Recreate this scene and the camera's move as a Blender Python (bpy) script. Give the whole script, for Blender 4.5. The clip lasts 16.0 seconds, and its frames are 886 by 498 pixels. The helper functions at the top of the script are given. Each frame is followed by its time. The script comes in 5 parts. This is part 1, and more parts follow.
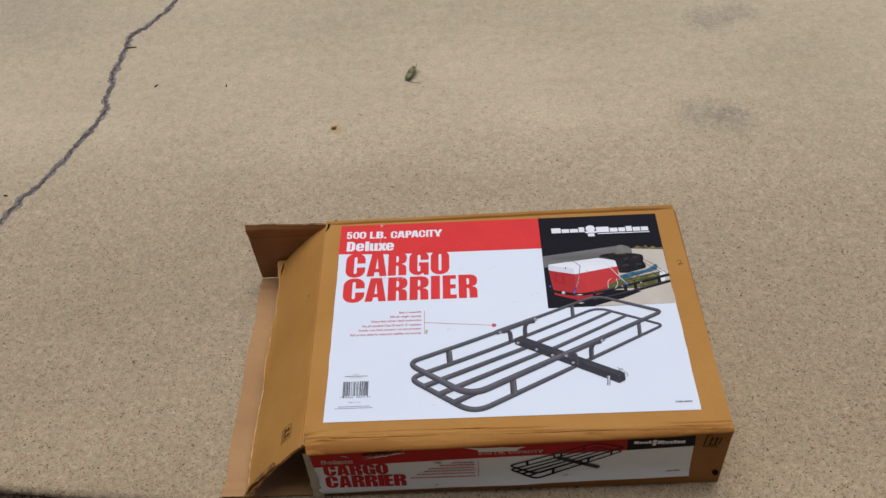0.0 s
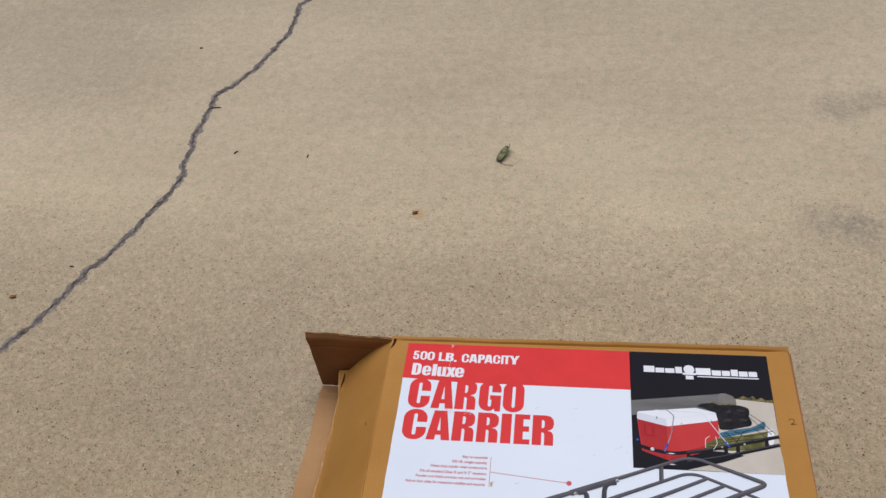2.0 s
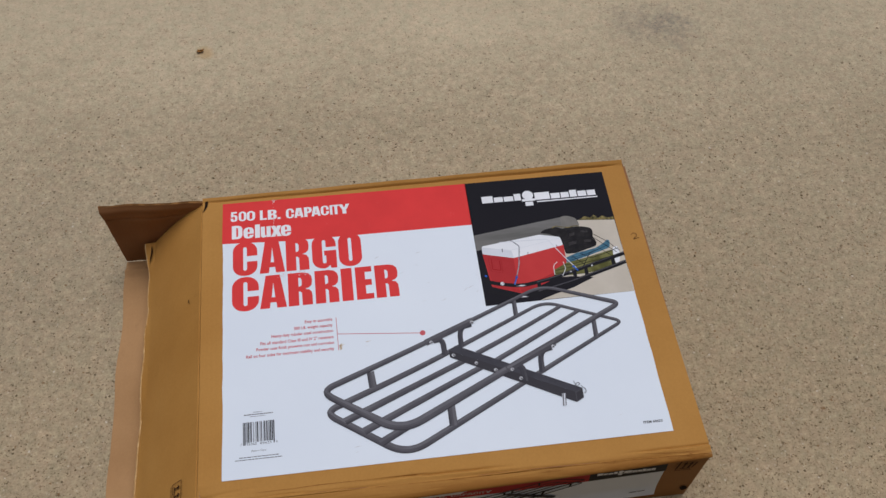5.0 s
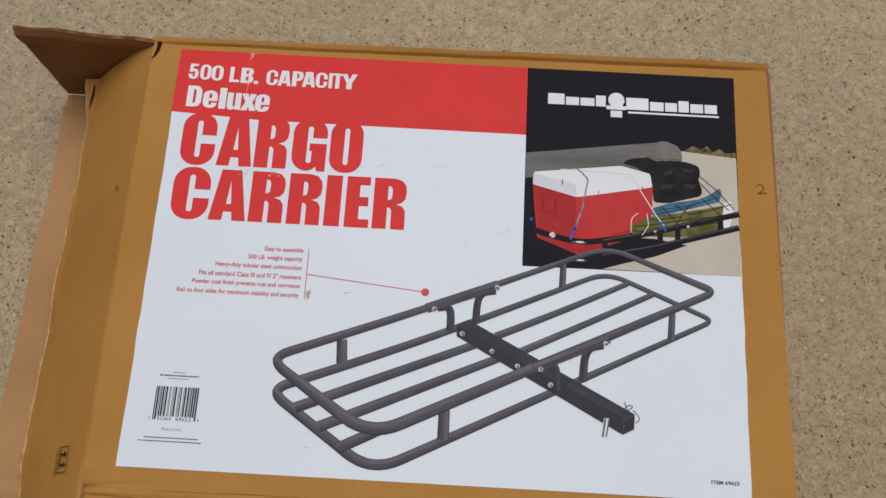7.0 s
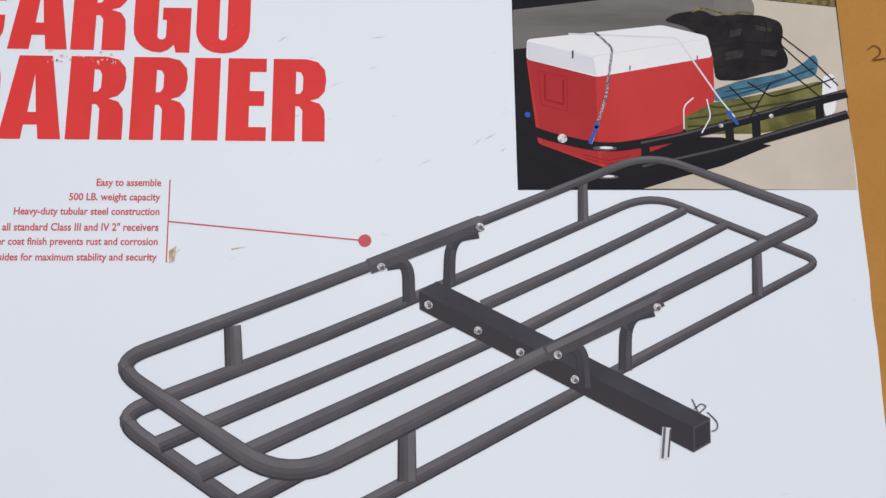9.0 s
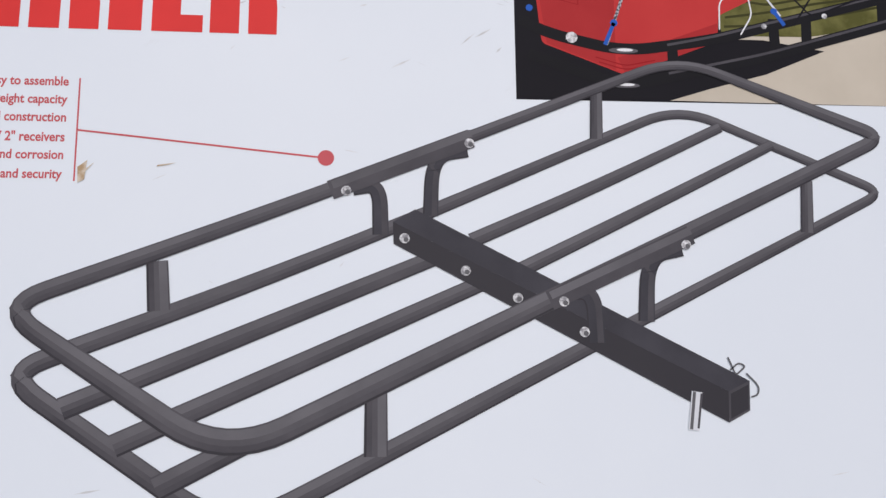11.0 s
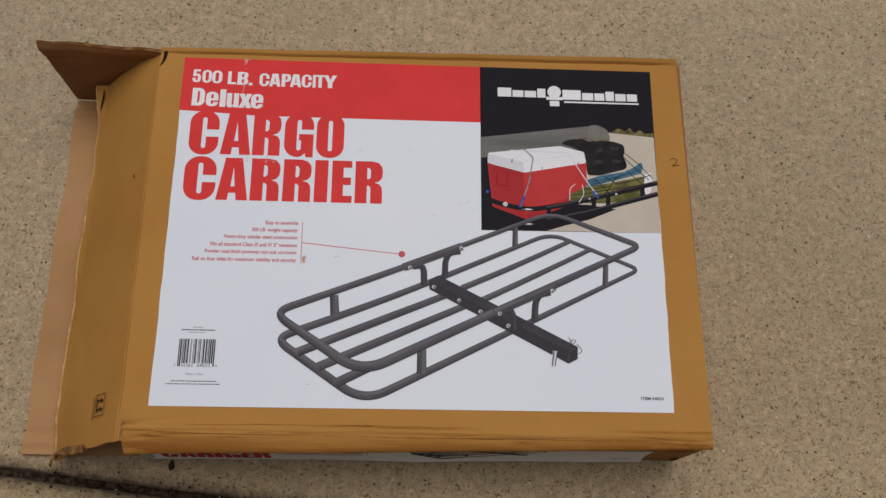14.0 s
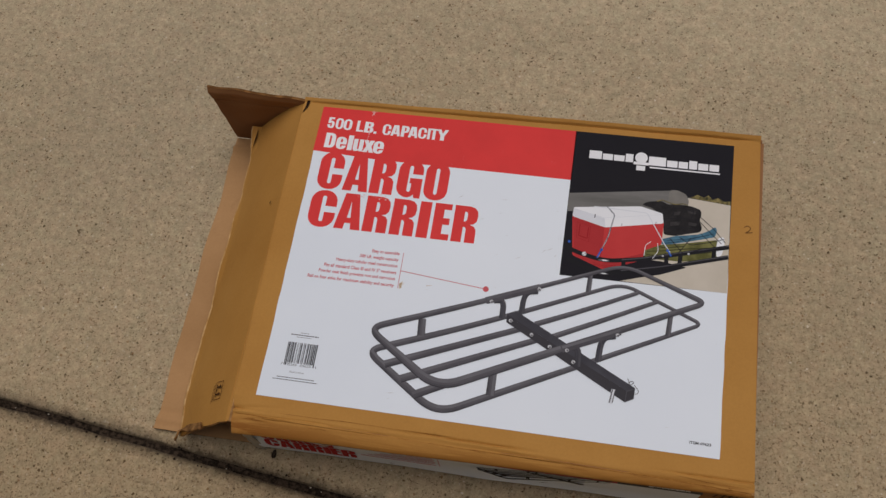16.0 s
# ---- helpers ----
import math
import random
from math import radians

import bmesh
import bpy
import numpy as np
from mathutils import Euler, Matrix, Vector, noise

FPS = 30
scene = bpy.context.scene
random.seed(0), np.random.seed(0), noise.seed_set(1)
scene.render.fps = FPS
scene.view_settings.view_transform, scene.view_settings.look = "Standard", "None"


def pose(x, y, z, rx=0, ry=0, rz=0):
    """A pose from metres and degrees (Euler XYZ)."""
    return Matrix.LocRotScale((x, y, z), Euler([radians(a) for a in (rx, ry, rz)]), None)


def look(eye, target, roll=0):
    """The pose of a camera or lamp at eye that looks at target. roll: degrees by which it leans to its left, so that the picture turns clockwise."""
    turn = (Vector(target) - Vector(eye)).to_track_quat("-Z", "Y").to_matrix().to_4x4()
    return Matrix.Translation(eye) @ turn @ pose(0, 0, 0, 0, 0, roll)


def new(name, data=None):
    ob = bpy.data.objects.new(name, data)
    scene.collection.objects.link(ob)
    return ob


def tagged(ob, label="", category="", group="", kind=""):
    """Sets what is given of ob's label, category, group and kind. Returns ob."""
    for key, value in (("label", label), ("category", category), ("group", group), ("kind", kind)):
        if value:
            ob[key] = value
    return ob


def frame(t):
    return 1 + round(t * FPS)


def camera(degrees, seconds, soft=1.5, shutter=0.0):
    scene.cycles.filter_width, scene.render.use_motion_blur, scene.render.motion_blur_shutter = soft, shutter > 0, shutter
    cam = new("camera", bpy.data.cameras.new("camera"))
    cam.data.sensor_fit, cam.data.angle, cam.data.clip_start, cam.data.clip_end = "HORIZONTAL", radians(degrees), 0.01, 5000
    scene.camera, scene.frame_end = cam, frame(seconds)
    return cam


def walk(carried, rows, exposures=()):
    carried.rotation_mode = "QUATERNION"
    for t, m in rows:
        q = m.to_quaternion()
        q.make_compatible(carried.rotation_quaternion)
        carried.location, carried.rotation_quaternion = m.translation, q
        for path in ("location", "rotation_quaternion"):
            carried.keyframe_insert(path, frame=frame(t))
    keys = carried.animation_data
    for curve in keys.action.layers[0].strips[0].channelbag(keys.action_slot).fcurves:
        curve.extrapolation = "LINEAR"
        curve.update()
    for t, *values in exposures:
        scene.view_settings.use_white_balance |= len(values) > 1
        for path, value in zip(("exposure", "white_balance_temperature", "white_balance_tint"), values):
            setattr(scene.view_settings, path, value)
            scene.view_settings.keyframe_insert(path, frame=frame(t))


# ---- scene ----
cam = camera(51.2, 16.0, soft=1.45)
PATH = [
    (0, (-0.0627, -0.9340, 1.5970), (-0.0916, -0.2415, 0.8762), -4.02),
    (0.5, (-0.1024, -0.8458, 1.6072), (-0.0897, -0.1421, 0.8968), -3.46),
    (1, (-0.0915, -0.7580, 1.6005), (-0.1102, -0.0564, 0.8882), -3.35),
    (1.5, (-0.0366, -0.6654, 1.5917), (-0.1355, 0.0234, 0.8735), -5.31),
    (2, (-0.0275, -0.6323, 1.5983), (-0.1643, 0.0647, 0.8945), -6.53),
    (2.5, (-0.0901, -0.6571, 1.6014), (-0.1315, 0.0567, 0.9022), -5.35),
    (3, (-0.1300, -0.7054, 1.6076), (-0.1203, 0.0256, 0.9254), -4.11),
    (3.5, (-0.1397, -0.7152, 1.5980), (-0.0939, 0.0231, 0.9250), -2.26),
    (4, (-0.1393, -0.6874, 1.5620), (-0.0350, 0.0107, 0.8536), 1.58),
    (4.2, (-0.1442, -0.6753, 1.5463), (-0.0299, -0.0070, 0.8112), 2.56),
    (6.3, (-0.0420, -0.1521, 1.3161), (-0.0037, 0.2405, 0.3972), 1.16),
    (6.5, (-0.0499, -0.1366, 1.2613), (0.0006, 0.2403, 0.3364), 4.67),
    (7, (0.0052, -0.0633, 1.1997), (-0.0033, 0.2431, 0.2478), 1.62),
    (7.5, (-0.0023, -0.0095, 1.1310), (0.0147, 0.2480, 0.1649), 5.24),
    (8, (-0.0093, 0.0318, 1.0412), (0.0378, 0.2821, 0.0742), 8.98),
    (8.5, (-0.0010, 0.0300, 0.9220), (0.0920, 0.5610, -1.0040), 8.10),
    (9, (-0.0060, 0.0560, 0.8165), (0.1160, 0.5140, -1.1280), 14.60),
    (9.2, (-0.0080, 0.0430, 0.7745), (0.1215, 0.5360, -1.1595), 15.20),
    (11.3, (-0.0002, 0.0660, 0.6873), (0.0918, 0.2459, -0.2921), 26.97),
    (11.5, (0.0019, 0.0782, 0.7208), (0.0917, 0.2495, -0.2603), 27.42),
    (12, (0.0089, 0.0764, 0.8789), (0.0987, 0.2763, -0.0968), 23.75),
    (12.5, (0.0040, 0.0417, 1.0724), (0.0874, 0.2685, 0.1020), 20.18),
    (13, (0.0098, -0.0325, 1.2472), (0.0634, 0.1968, 0.2753), 13.32),
    (13.5, (0.0242, -0.1131, 1.3398), (0.0604, 0.1869, 0.3865), 8.43),
    (14, (-0.0266, -0.1866, 1.3830), (0.0220, 0.1340, 0.4371), 9.43),
    (14.5, (-0.0320, -0.2351, 1.4214), (0.0294, 0.1032, 0.4824), 8.63),
    (15, (0.0375, -0.2549, 1.4275), (0.0273, 0.0757, 0.4837), -0.07),
    (15.5, (0.1298, -0.2642, 1.4670), (0.0472, 0.0702, 0.5282), -4.90),
    (16, (0.0952, -0.2740, 1.5220), (-0.0370, 0.0988, 0.6036), -11.48),
]
EXPOSURES = [(0.0, 0.25, 6080, 12.5), (1.0, 0.25, 6120, 12.5), (2.0, 0.27, 6060, 13), (3.0, 0.28, 5930, 12), (3.5, 0.29, 5820, 11.5), (4.0, 0.185, 5860, 11.5), (4.2, 0.16, 5880, 11.5), (6.3, -0.14, 6480, 12), (7.0, 0.05, 6440, 10.5), (7.5, 0.20, 6440, 10.5), (9.0, 0.25, 6440, 11), (11.5, 0.24, 6440, 13), (12.5, 0.27, 6440, 11.5), (13.0, 0.27, 6540, 12), (13.5, 0.10, 6590, 12), (14.0, -0.125, 6650, 12.8), (15.0, -0.18, 6650, 13), (16.0, -0.195, 6650, 12.8)]
walk(cam, [(t, look(eye, target, roll)) for t, eye, target, roll in PATH], EXPOSURES)

# ---- world and light: a soft overcast sky, brightest beyond the box; an unseen wall added behind blocks sky ----
world = bpy.data.worlds.new("overcast_sky")
scene.world = world
world.use_nodes = True
wn = world.node_tree
sky = wn.nodes.new("ShaderNodeTexSky")
sky.sky_type, sky.sun_disc = "NISHITA", False
sky.sun_elevation, sky.sun_rotation = radians(76), radians(8)
sky.air_density, sky.dust_density, sky.ozone_density = 1.0, 4.0, 1.0
wn.links.new(sky.outputs["Color"], wn.nodes["Background"].inputs["Color"])
wn.nodes["Background"].inputs["Strength"].default_value = 0.058
sun_data = bpy.data.lights.new("sun", "SUN")
sun_data.energy, sun_data.angle, sun_data.color = 1.67, radians(56), (1.0, 0.97, 0.93)
sun = new("sun", sun_data)
sun.matrix_world = look((0.15, 1.1, 5.0), (0, 0, 0))

# ---- materials ----
JX, JY, JA = -0.40, -0.0898, radians(-6.7)
jdir, jnrm = Vector((math.cos(JA), math.sin(JA), 0)), Vector((-math.sin(JA), math.cos(JA), 0))


class Mat:
    """A node material with a Principled shader, and short calls for the nodes that feed it."""

    def __init__(self, name, color=(0.5, 0.5, 0.5), rough=0.6, metal=0.0, gloss=0.3):
        self.m = bpy.data.materials.new(name)
        self.m.use_nodes = True
        self.t = self.m.node_tree
        self.b = self.t.nodes["Principled BSDF"]
        self.b.inputs["Base Color"].default_value = (*color, 1)
        self.b.inputs["Roughness"].default_value = rough
        self.b.inputs["Metallic"].default_value = metal
        self.b.inputs["Specular IOR Level"].default_value = gloss
        self.co = self.t.nodes.new("ShaderNodeTexCoord").outputs["Object"]

    def link(self, a, b):
        self.t.links.new(a, b)

    def scaled(self, sx, sy, sz):
        n = self.t.nodes.new("ShaderNodeMapping")
        n.inputs["Scale"].default_value = (sx, sy, sz)
        self.link(self.co, n.inputs["Vector"])
        return n.outputs["Vector"]

    def noise(self, scale, detail=4.0, rough=0.55, vector=None, distort=0.0):
        n = self.t.nodes.new("ShaderNodeTexNoise")
        n.inputs["Scale"].default_value, n.inputs["Detail"].default_value = scale, detail
        n.inputs["Roughness"].default_value, n.inputs["Distortion"].default_value = rough, distort
        self.link(vector or self.co, n.inputs["Vector"])
        return n.outputs["Fac"]

    def cells(self, scale, vector=None):
        n = self.t.nodes.new("ShaderNodeTexVoronoi")
        n.inputs["Scale"].default_value = scale
        self.link(vector or self.co, n.inputs["Vector"])
        return n.outputs["Distance"], n.outputs["Color"]

    def ramp(self, fac, *stops):
        n = self.t.nodes.new("ShaderNodeValToRGB")
        e = n.color_ramp.elements
        while len(e) < len(stops):
            e.new(0.5)
        for k, (p, c) in zip(e, stops):
            k.position, k.color = p, (*c, 1) if isinstance(c, tuple) else (c, c, c, 1)
        self.link(fac, n.inputs["Fac"])
        return n.outputs["Color"]

    def mix(self, fac, a, b, kind="MIX"):
        n = self.t.nodes.new("ShaderNodeMix")
        n.data_type, n.blend_type = "RGBA", kind
        for v, sock in ((fac, n.inputs[0]), (a, n.inputs[6]), (b, n.inputs[7])):
            if isinstance(v, tuple):
                sock.default_value = (*v, 1)
            elif isinstance(v, (int, float)):
                sock.default_value = v
            else:
                self.link(v, sock)
        return n.outputs[2]

    def math(self, kind, a, b=0.0):
        n = self.t.nodes.new("ShaderNodeMath")
        n.operation = kind
        for v, sock in ((a, n.inputs[0]), (b, n.inputs[1])):
            if isinstance(v, (int, float)):
                sock.default_value = v
            else:
                self.link(v, sock)
        return n.outputs[0]

    def color(self, c):
        self.link(c, self.b.inputs["Base Color"])
        return self

    def rough(self, c):
        self.link(c, self.b.inputs["Roughness"])
        return self

    def bump(self, height, strength=0.3, distance=0.002):
        n = self.t.nodes.new("ShaderNodeBump")
        n.inputs["Strength"].default_value, n.inputs["Distance"].default_value = strength, distance
        self.link(height, n.inputs["Height"])
        self.link(n.outputs["Normal"], self.b.inputs["Normal"])
        return self

    def around(self, x, y, radius):
        """1 within a blotch about (x, y) of the ground, 0 well outside, with a ragged edge."""
        n = self.t.nodes.new("ShaderNodeVectorMath")
        n.operation = "DISTANCE"
        self.link(self.co, n.inputs[0])
        n.inputs[1].default_value = (x, y, 0)
        ragged = self.math("MULTIPLY", self.math("SUBTRACT", self.noise(22.0, 6.0, 0.75), 0.5), radius * 3.0)
        d = self.math("ADD", n.outputs["Value"], ragged)
        return self.ramp(self.math("DIVIDE", d, radius * 2.0), (0.30, 1.0), (0.72, 0.0))


def make_ground_material():
    m = Mat("driveway_concrete", rough=0.9, gloss=0.08)
    c = m.ramp(m.noise(1.3, 5.0, 0.6), (0.3, (0.336, 0.273, 0.178)), (0.7, (0.406, 0.331, 0.218)))
    sep = m.t.nodes.new("ShaderNodeSeparateXYZ")
    m.link(m.co, sep.inputs["Vector"])
    x, y = sep.outputs["X"], sep.outputs["Y"]
    # the concrete turns paler from about a metre off, with a ragged border
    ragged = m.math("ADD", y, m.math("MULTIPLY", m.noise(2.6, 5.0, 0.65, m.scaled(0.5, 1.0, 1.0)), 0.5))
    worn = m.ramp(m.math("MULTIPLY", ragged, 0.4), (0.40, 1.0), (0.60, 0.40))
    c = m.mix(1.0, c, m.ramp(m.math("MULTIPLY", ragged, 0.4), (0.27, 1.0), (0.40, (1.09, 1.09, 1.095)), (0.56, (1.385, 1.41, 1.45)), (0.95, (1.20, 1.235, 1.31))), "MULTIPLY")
    # mottling in tone and tint at the size of a hand, a thumb and a fingertip
    hue = m.ramp(m.noise(38.0, 3.0, 0.6), (0.34, (0.950, 0.985, 0.965)), (0.66, (1.050, 1.008, 1.000)))
    c = m.mix(0.9, c, hue, "MULTIPLY")
    mid = m.ramp(m.noise(30.0, 4.0, 0.7), (0.3, 0.90), (0.7, 1.09))
    c = m.mix(1.0, c, mid, "MULTIPLY")
    blobs = m.ramp(m.noise(88.0, 2.0, 0.6), (0.32, 0.86), (0.68, 1.13))
    c = m.mix(m.math("MULTIPLY", worn, 1.0), c, blobs, "MULTIPLY")
    sand = m.ramp(m.noise(230.0, 3.0, 0.7), (0.30, (0.77, 0.72, 0.67)), (0.5, 1.0), (0.70, (1.22, 1.23, 1.25)))
    c = m.mix(m.math("MULTIPLY", worn, 0.85), c, sand, "MULTIPLY")
    # ragged brown pits and pale flakes where the cement skin has worn off the sand
    pits = m.ramp(m.noise(130.0, 3.5, 0.70, None, 1.2), (0.325, 1.0), (0.390, 0.0))
    c = m.mix(m.math("MULTIPLY", m.math("MULTIPLY", pits, worn), 0.82), c, (0.100, 0.063, 0.030))
    # the stretch before the box is the most pitted, and a little browner
    foot = m.ramp(m.math("ADD", m.math("MULTIPLY", ragged, 0.4), 0.3), (0.36, 1.0), (0.54, 0.30), (0.72, 0.0))
    holes = m.ramp(m.noise(175.0, 2.5, 0.62, m.scaled(1.0, 1.1, 1.0), 0.8), (0.325, 1.0), (0.385, 0.0))
    c = m.mix(m.math("MULTIPLY", m.math("MULTIPLY", holes, foot), 0.85), c, (0.078, 0.044, 0.018))
    c = m.mix(m.math("MULTIPLY", foot, 1.0), c, (1.025, 0.99, 0.945), "MULTIPLY")
    flakes = m.ramp(m.noise(150.0, 2.0, 0.6), (0.655, 0.0), (0.71, 1.0))
    c = m.mix(m.math("MULTIPLY", m.math("MULTIPLY", flakes, worn), 0.34), c, (0.60, 0.53, 0.42))

    def grains(c, scale, size, dark, pale, rust, depth):
        d, k = m.cells(scale)
        split = m.t.nodes.new("ShaderNodeSeparateColor")
        m.link(k, split.inputs["Color"])
        wobbly = m.math("ADD", d, m.math("MULTIPLY", m.math("SUBTRACT", m.noise(scale * 2.2, 3.0, 0.7), 0.5), 0.9))
        inside = m.math("LESS_THAN", wobbly, m.math("MULTIPLY", split.outputs["Green"], size))
        for sock, edge, kind, color in (("Blue", rust, "GREATER_THAN", (0.20, 0.105, 0.045)), ("Red", dark, "LESS_THAN", (0.062, 0.037, 0.017)), ("Red", pale, "GREATER_THAN", (0.58, 0.51, 0.40))):
            c = m.mix(m.math("MULTIPLY", m.math("MULTIPLY", inside, m.math(kind, split.outputs[sock], edge)), m.math("MULTIPLY", worn, depth)), c, color)
        return c

    c = grains(c, 270.0, 0.54, 0.20, 0.94, 0.95, 0.42)
    c = grains(c, 150.0, 0.34, 0.13, 0.975, 0.96, 0.75)
    c = grains(c, 74.0, 0.20, 0.07, 0.993, 0.985, 0.80)
    for px, py, r, strength in ((0.575, 1.075, 0.060, 0.26), (0.665, 1.055, 0.055, 0.40), (0.69, 1.53, 0.060, 0.34), (0.79, 1.56, 0.045, 0.30), (1.02, 1.80, 0.10, 0.20), (-0.75, 0.55, 0.2, 0.10), (0.98, 1.2, 0.2, 0.08), (-1.75, 1.75, 0.35, 0.16)):
        blotch = m.math("MULTIPLY", m.around(px, py, r), m.ramp(m.noise(70.0, 7.0, 0.85), (0.40, 0.10), (0.60, 1.5)))
        c = m.mix(m.math("MULTIPLY", blotch, strength), c, (0.165, 0.150, 0.132))
    c = m.mix(m.math("MULTIPLY", m.around(-0.414, 1.076, 0.016), 0.55), c, (0.46, 0.30, 0.13))
    bands = m.ramp(m.noise(2.2, 3.0, 0.5, m.scaled(0.25, 1.6, 1.0)), (0.35, 0.965), (0.65, 1.03))
    c = m.mix(1.0, c, bands, "MULTIPLY")
    # past the joint the concrete is set a little darker and browner; dirt washed along the joint
    off = m.math("ADD", m.math("MULTIPLY", m.math("SUBTRACT", x, JX), jnrm.x), m.math("MULTIPLY", m.math("SUBTRACT", y, JY), jnrm.y))
    c = m.mix(1.0, c, m.ramp(m.math("ADD", m.math("MULTIPLY", off, -20.0), 0.5), (0.45, 1.0), (0.55, (0.90, 0.885, 0.86))), "MULTIPLY")
    off = m.math("ADD", m.math("ABSOLUTE", off), m.math("MULTIPLY", m.math("SUBTRACT", m.noise(60.0, 7.0, 0.78), 0.5), 0.026))
    c = m.mix(m.ramp(m.math("MULTIPLY", off, 20.0), (0.14, 0.88), (0.26, 0.52), (0.54, 0.0)), c, (0.040, 0.029, 0.020))
    m.color(c)
    m.bump(m.math("ADD", m.math("SUBTRACT", sand, pits), m.math("MULTIPLY", mid, 0.8)), 0.6, 0.0012)
    return m.m


def cardboard_material(name, lo, hi, rough=0.72, corrugation=0.12, handled=False):
    m = Mat(name, rough=rough, gloss=0.15)
    c = m.ramp(m.noise(5.0, 5.0, 0.6), (0.3, lo), (0.7, hi))
    fibre = m.ramp(m.noise(260.0, 3.0, 0.7), (0.25, 0.86), (0.75, 1.1))
    c = m.mix(0.4, c, fibre, "MULTIPLY")
    scuff = m.ramp(m.noise(16.0, 8.0, 0.72, None, 0.6), (0.62, 0.0), (0.74, 1.0))
    c = m.mix(m.math("MULTIPLY", scuff, 0.22), c, tuple(v * 0.55 for v in lo))
    if handled:
        # orange-brown streaks rubbed into the card along its near fold, strongest at the two corners
        sep = m.t.nodes.new("ShaderNodeSeparateXYZ")
        m.link(m.co, sep.inputs["Vector"])
        near = m.ramp(m.math("ADD", m.math("MULTIPLY", sep.outputs["Y"], 10.0), 1.0), (0.42, 1.0), (0.56, 0.80), (0.72, 0.0))
        long = m.ramp(m.noise(30.0, 5.0, 0.65, m.scaled(0.16, 2.4, 1.6), 0.5), (0.38, 0.0), (0.53, 1.0))
        ends = m.ramp(m.math("ABSOLUTE", m.math("MULTIPLY", sep.outputs["X"], 2.0)), (0.42, 0.62), (0.74, 1.0))
        c = m.mix(m.math("MULTIPLY", m.math("MULTIPLY", near, long), m.math("MULTIPLY", ends, 0.95)), c, (0.205, 0.066, 0.009))
    m.color(c)
    wave = m.t.nodes.new("ShaderNodeTexWave")
    wave.bands_direction = "X"
    wave.inputs["Scale"].default_value, wave.inputs["Distortion"].default_value = 42.0, 0.3
    m.link(m.co, wave.inputs["Vector"])
    h = m.math("ADD", m.math("MULTIPLY", wave.outputs["Fac"], corrugation), m.noise(12.0, 5.0, 0.6))
    m.bump(h, 0.25, 0.0015)
    return m.m


def ink_material(name, color, rough=0.42, worn=0.0, paper=(0.78, 0.79, 0.82), gloss=0.07):
    """Printed paper: an even ink with slight mottling; worn: how much paper shows through in rubbed specks."""
    m = Mat(name, rough=rough, gloss=gloss)
    mottled = m.ramp(m.noise(14.0, 5.0, 0.6), (0.3, 0.93), (0.7, 1.05))
    c = m.mix(1.0, color, mottled, "MULTIPLY")
    if worn:
        rub = m.ramp(m.noise(60.0, 8.0, 0.75), (0.66, 0.0), (0.71, 1.0))
        patch = m.ramp(m.noise(4.0, 2.0), (0.45, 0.0), (0.62, 1.0))
        c = m.mix(m.math("MULTIPLY", m.math("MULTIPLY", rub, patch), worn), c, paper)
    m.color(c)
    m.bump(m.noise(9.0, 3.0), 0.08, 0.002)
    return m.m


def two_tone(name, a, b, scale, rough=0.5, lo=0.42, hi=0.58, stretch=(1, 1, 1)):
    m = Mat(name, rough=rough, gloss=0.08)
    m.color(m.ramp(m.noise(scale, 5.0, 0.6, m.scaled(*stretch)), (lo, a), (hi, b)))
    return m.m


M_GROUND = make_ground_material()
M_DIRT = two_tone("joint_dirt", (0.013, 0.009, 0.006), (0.048, 0.034, 0.023), 130.0, 0.95)
M_GRIT = two_tone("pale_grit", (0.35, 0.30, 0.22), (0.6, 0.55, 0.46), 300.0, 0.8)
M_SEALANT = two_tone("crack_filler", (0.135, 0.116, 0.100), (0.290, 0.258, 0.228), 60.0, 0.85, 0.36, 0.64)
M_GAP = two_tone("crack_gap", (0.066, 0.054, 0.047), (0.180, 0.156, 0.138), 70.0, 0.9, 0.36, 0.64)
M_CARD = cardboard_material("cardboard_outside", (0.392, 0.187, 0.040), (0.462, 0.235, 0.057))
M_CARD_TOP = cardboard_material("cardboard_handled", (0.392, 0.187, 0.040), (0.462, 0.235, 0.057), handled=True)
# darker, redder brown used only for the front long side
M_CARD_SIDE = cardboard_material("cardboard_darker_side", (0.265, 0.120, 0.034), (0.335, 0.160, 0.050))
M_CARD_IN = cardboard_material("cardboard_inside", (0.245, 0.112, 0.046), (0.315, 0.152, 0.063))
M_CARD_PALE = cardboard_material("cardboard_faded", (0.362, 0.200, 0.084), (0.450, 0.258, 0.116))
M_RIM = two_tone("paper_rim", (0.40, 0.22, 0.075), (0.58, 0.38, 0.18), 60.0, 0.85, 0.35, 0.65)
M_CRUSH = two_tone("crushed_brown_card", (0.10, 0.045, 0.018), (0.38, 0.20, 0.07), 45.0, 0.85, 0.38, 0.62)
M_STREAK = two_tone("creased_brown", (0.205, 0.080, 0.016), (0.370, 0.170, 0.036), 70.0, 0.8, 0.35, 0.65)
M_STAMP = two_tone("stamp_ink", (0.022, 0.010, 0.006), (0.070, 0.030, 0.012), 120.0, 0.8)
M_EDGE = two_tone("cardboard_cut_edge", (0.30, 0.15, 0.05), (0.48, 0.28, 0.12), 90.0, 0.85)
M_HOLE = two_tone("dark_gap", (0.010, 0.006, 0.004), (0.030, 0.016, 0.008), 150.0, 0.9)
M_TORN = two_tone("torn_paper", (0.42, 0.30, 0.18), (0.62, 0.55, 0.46), 120.0, 0.9)
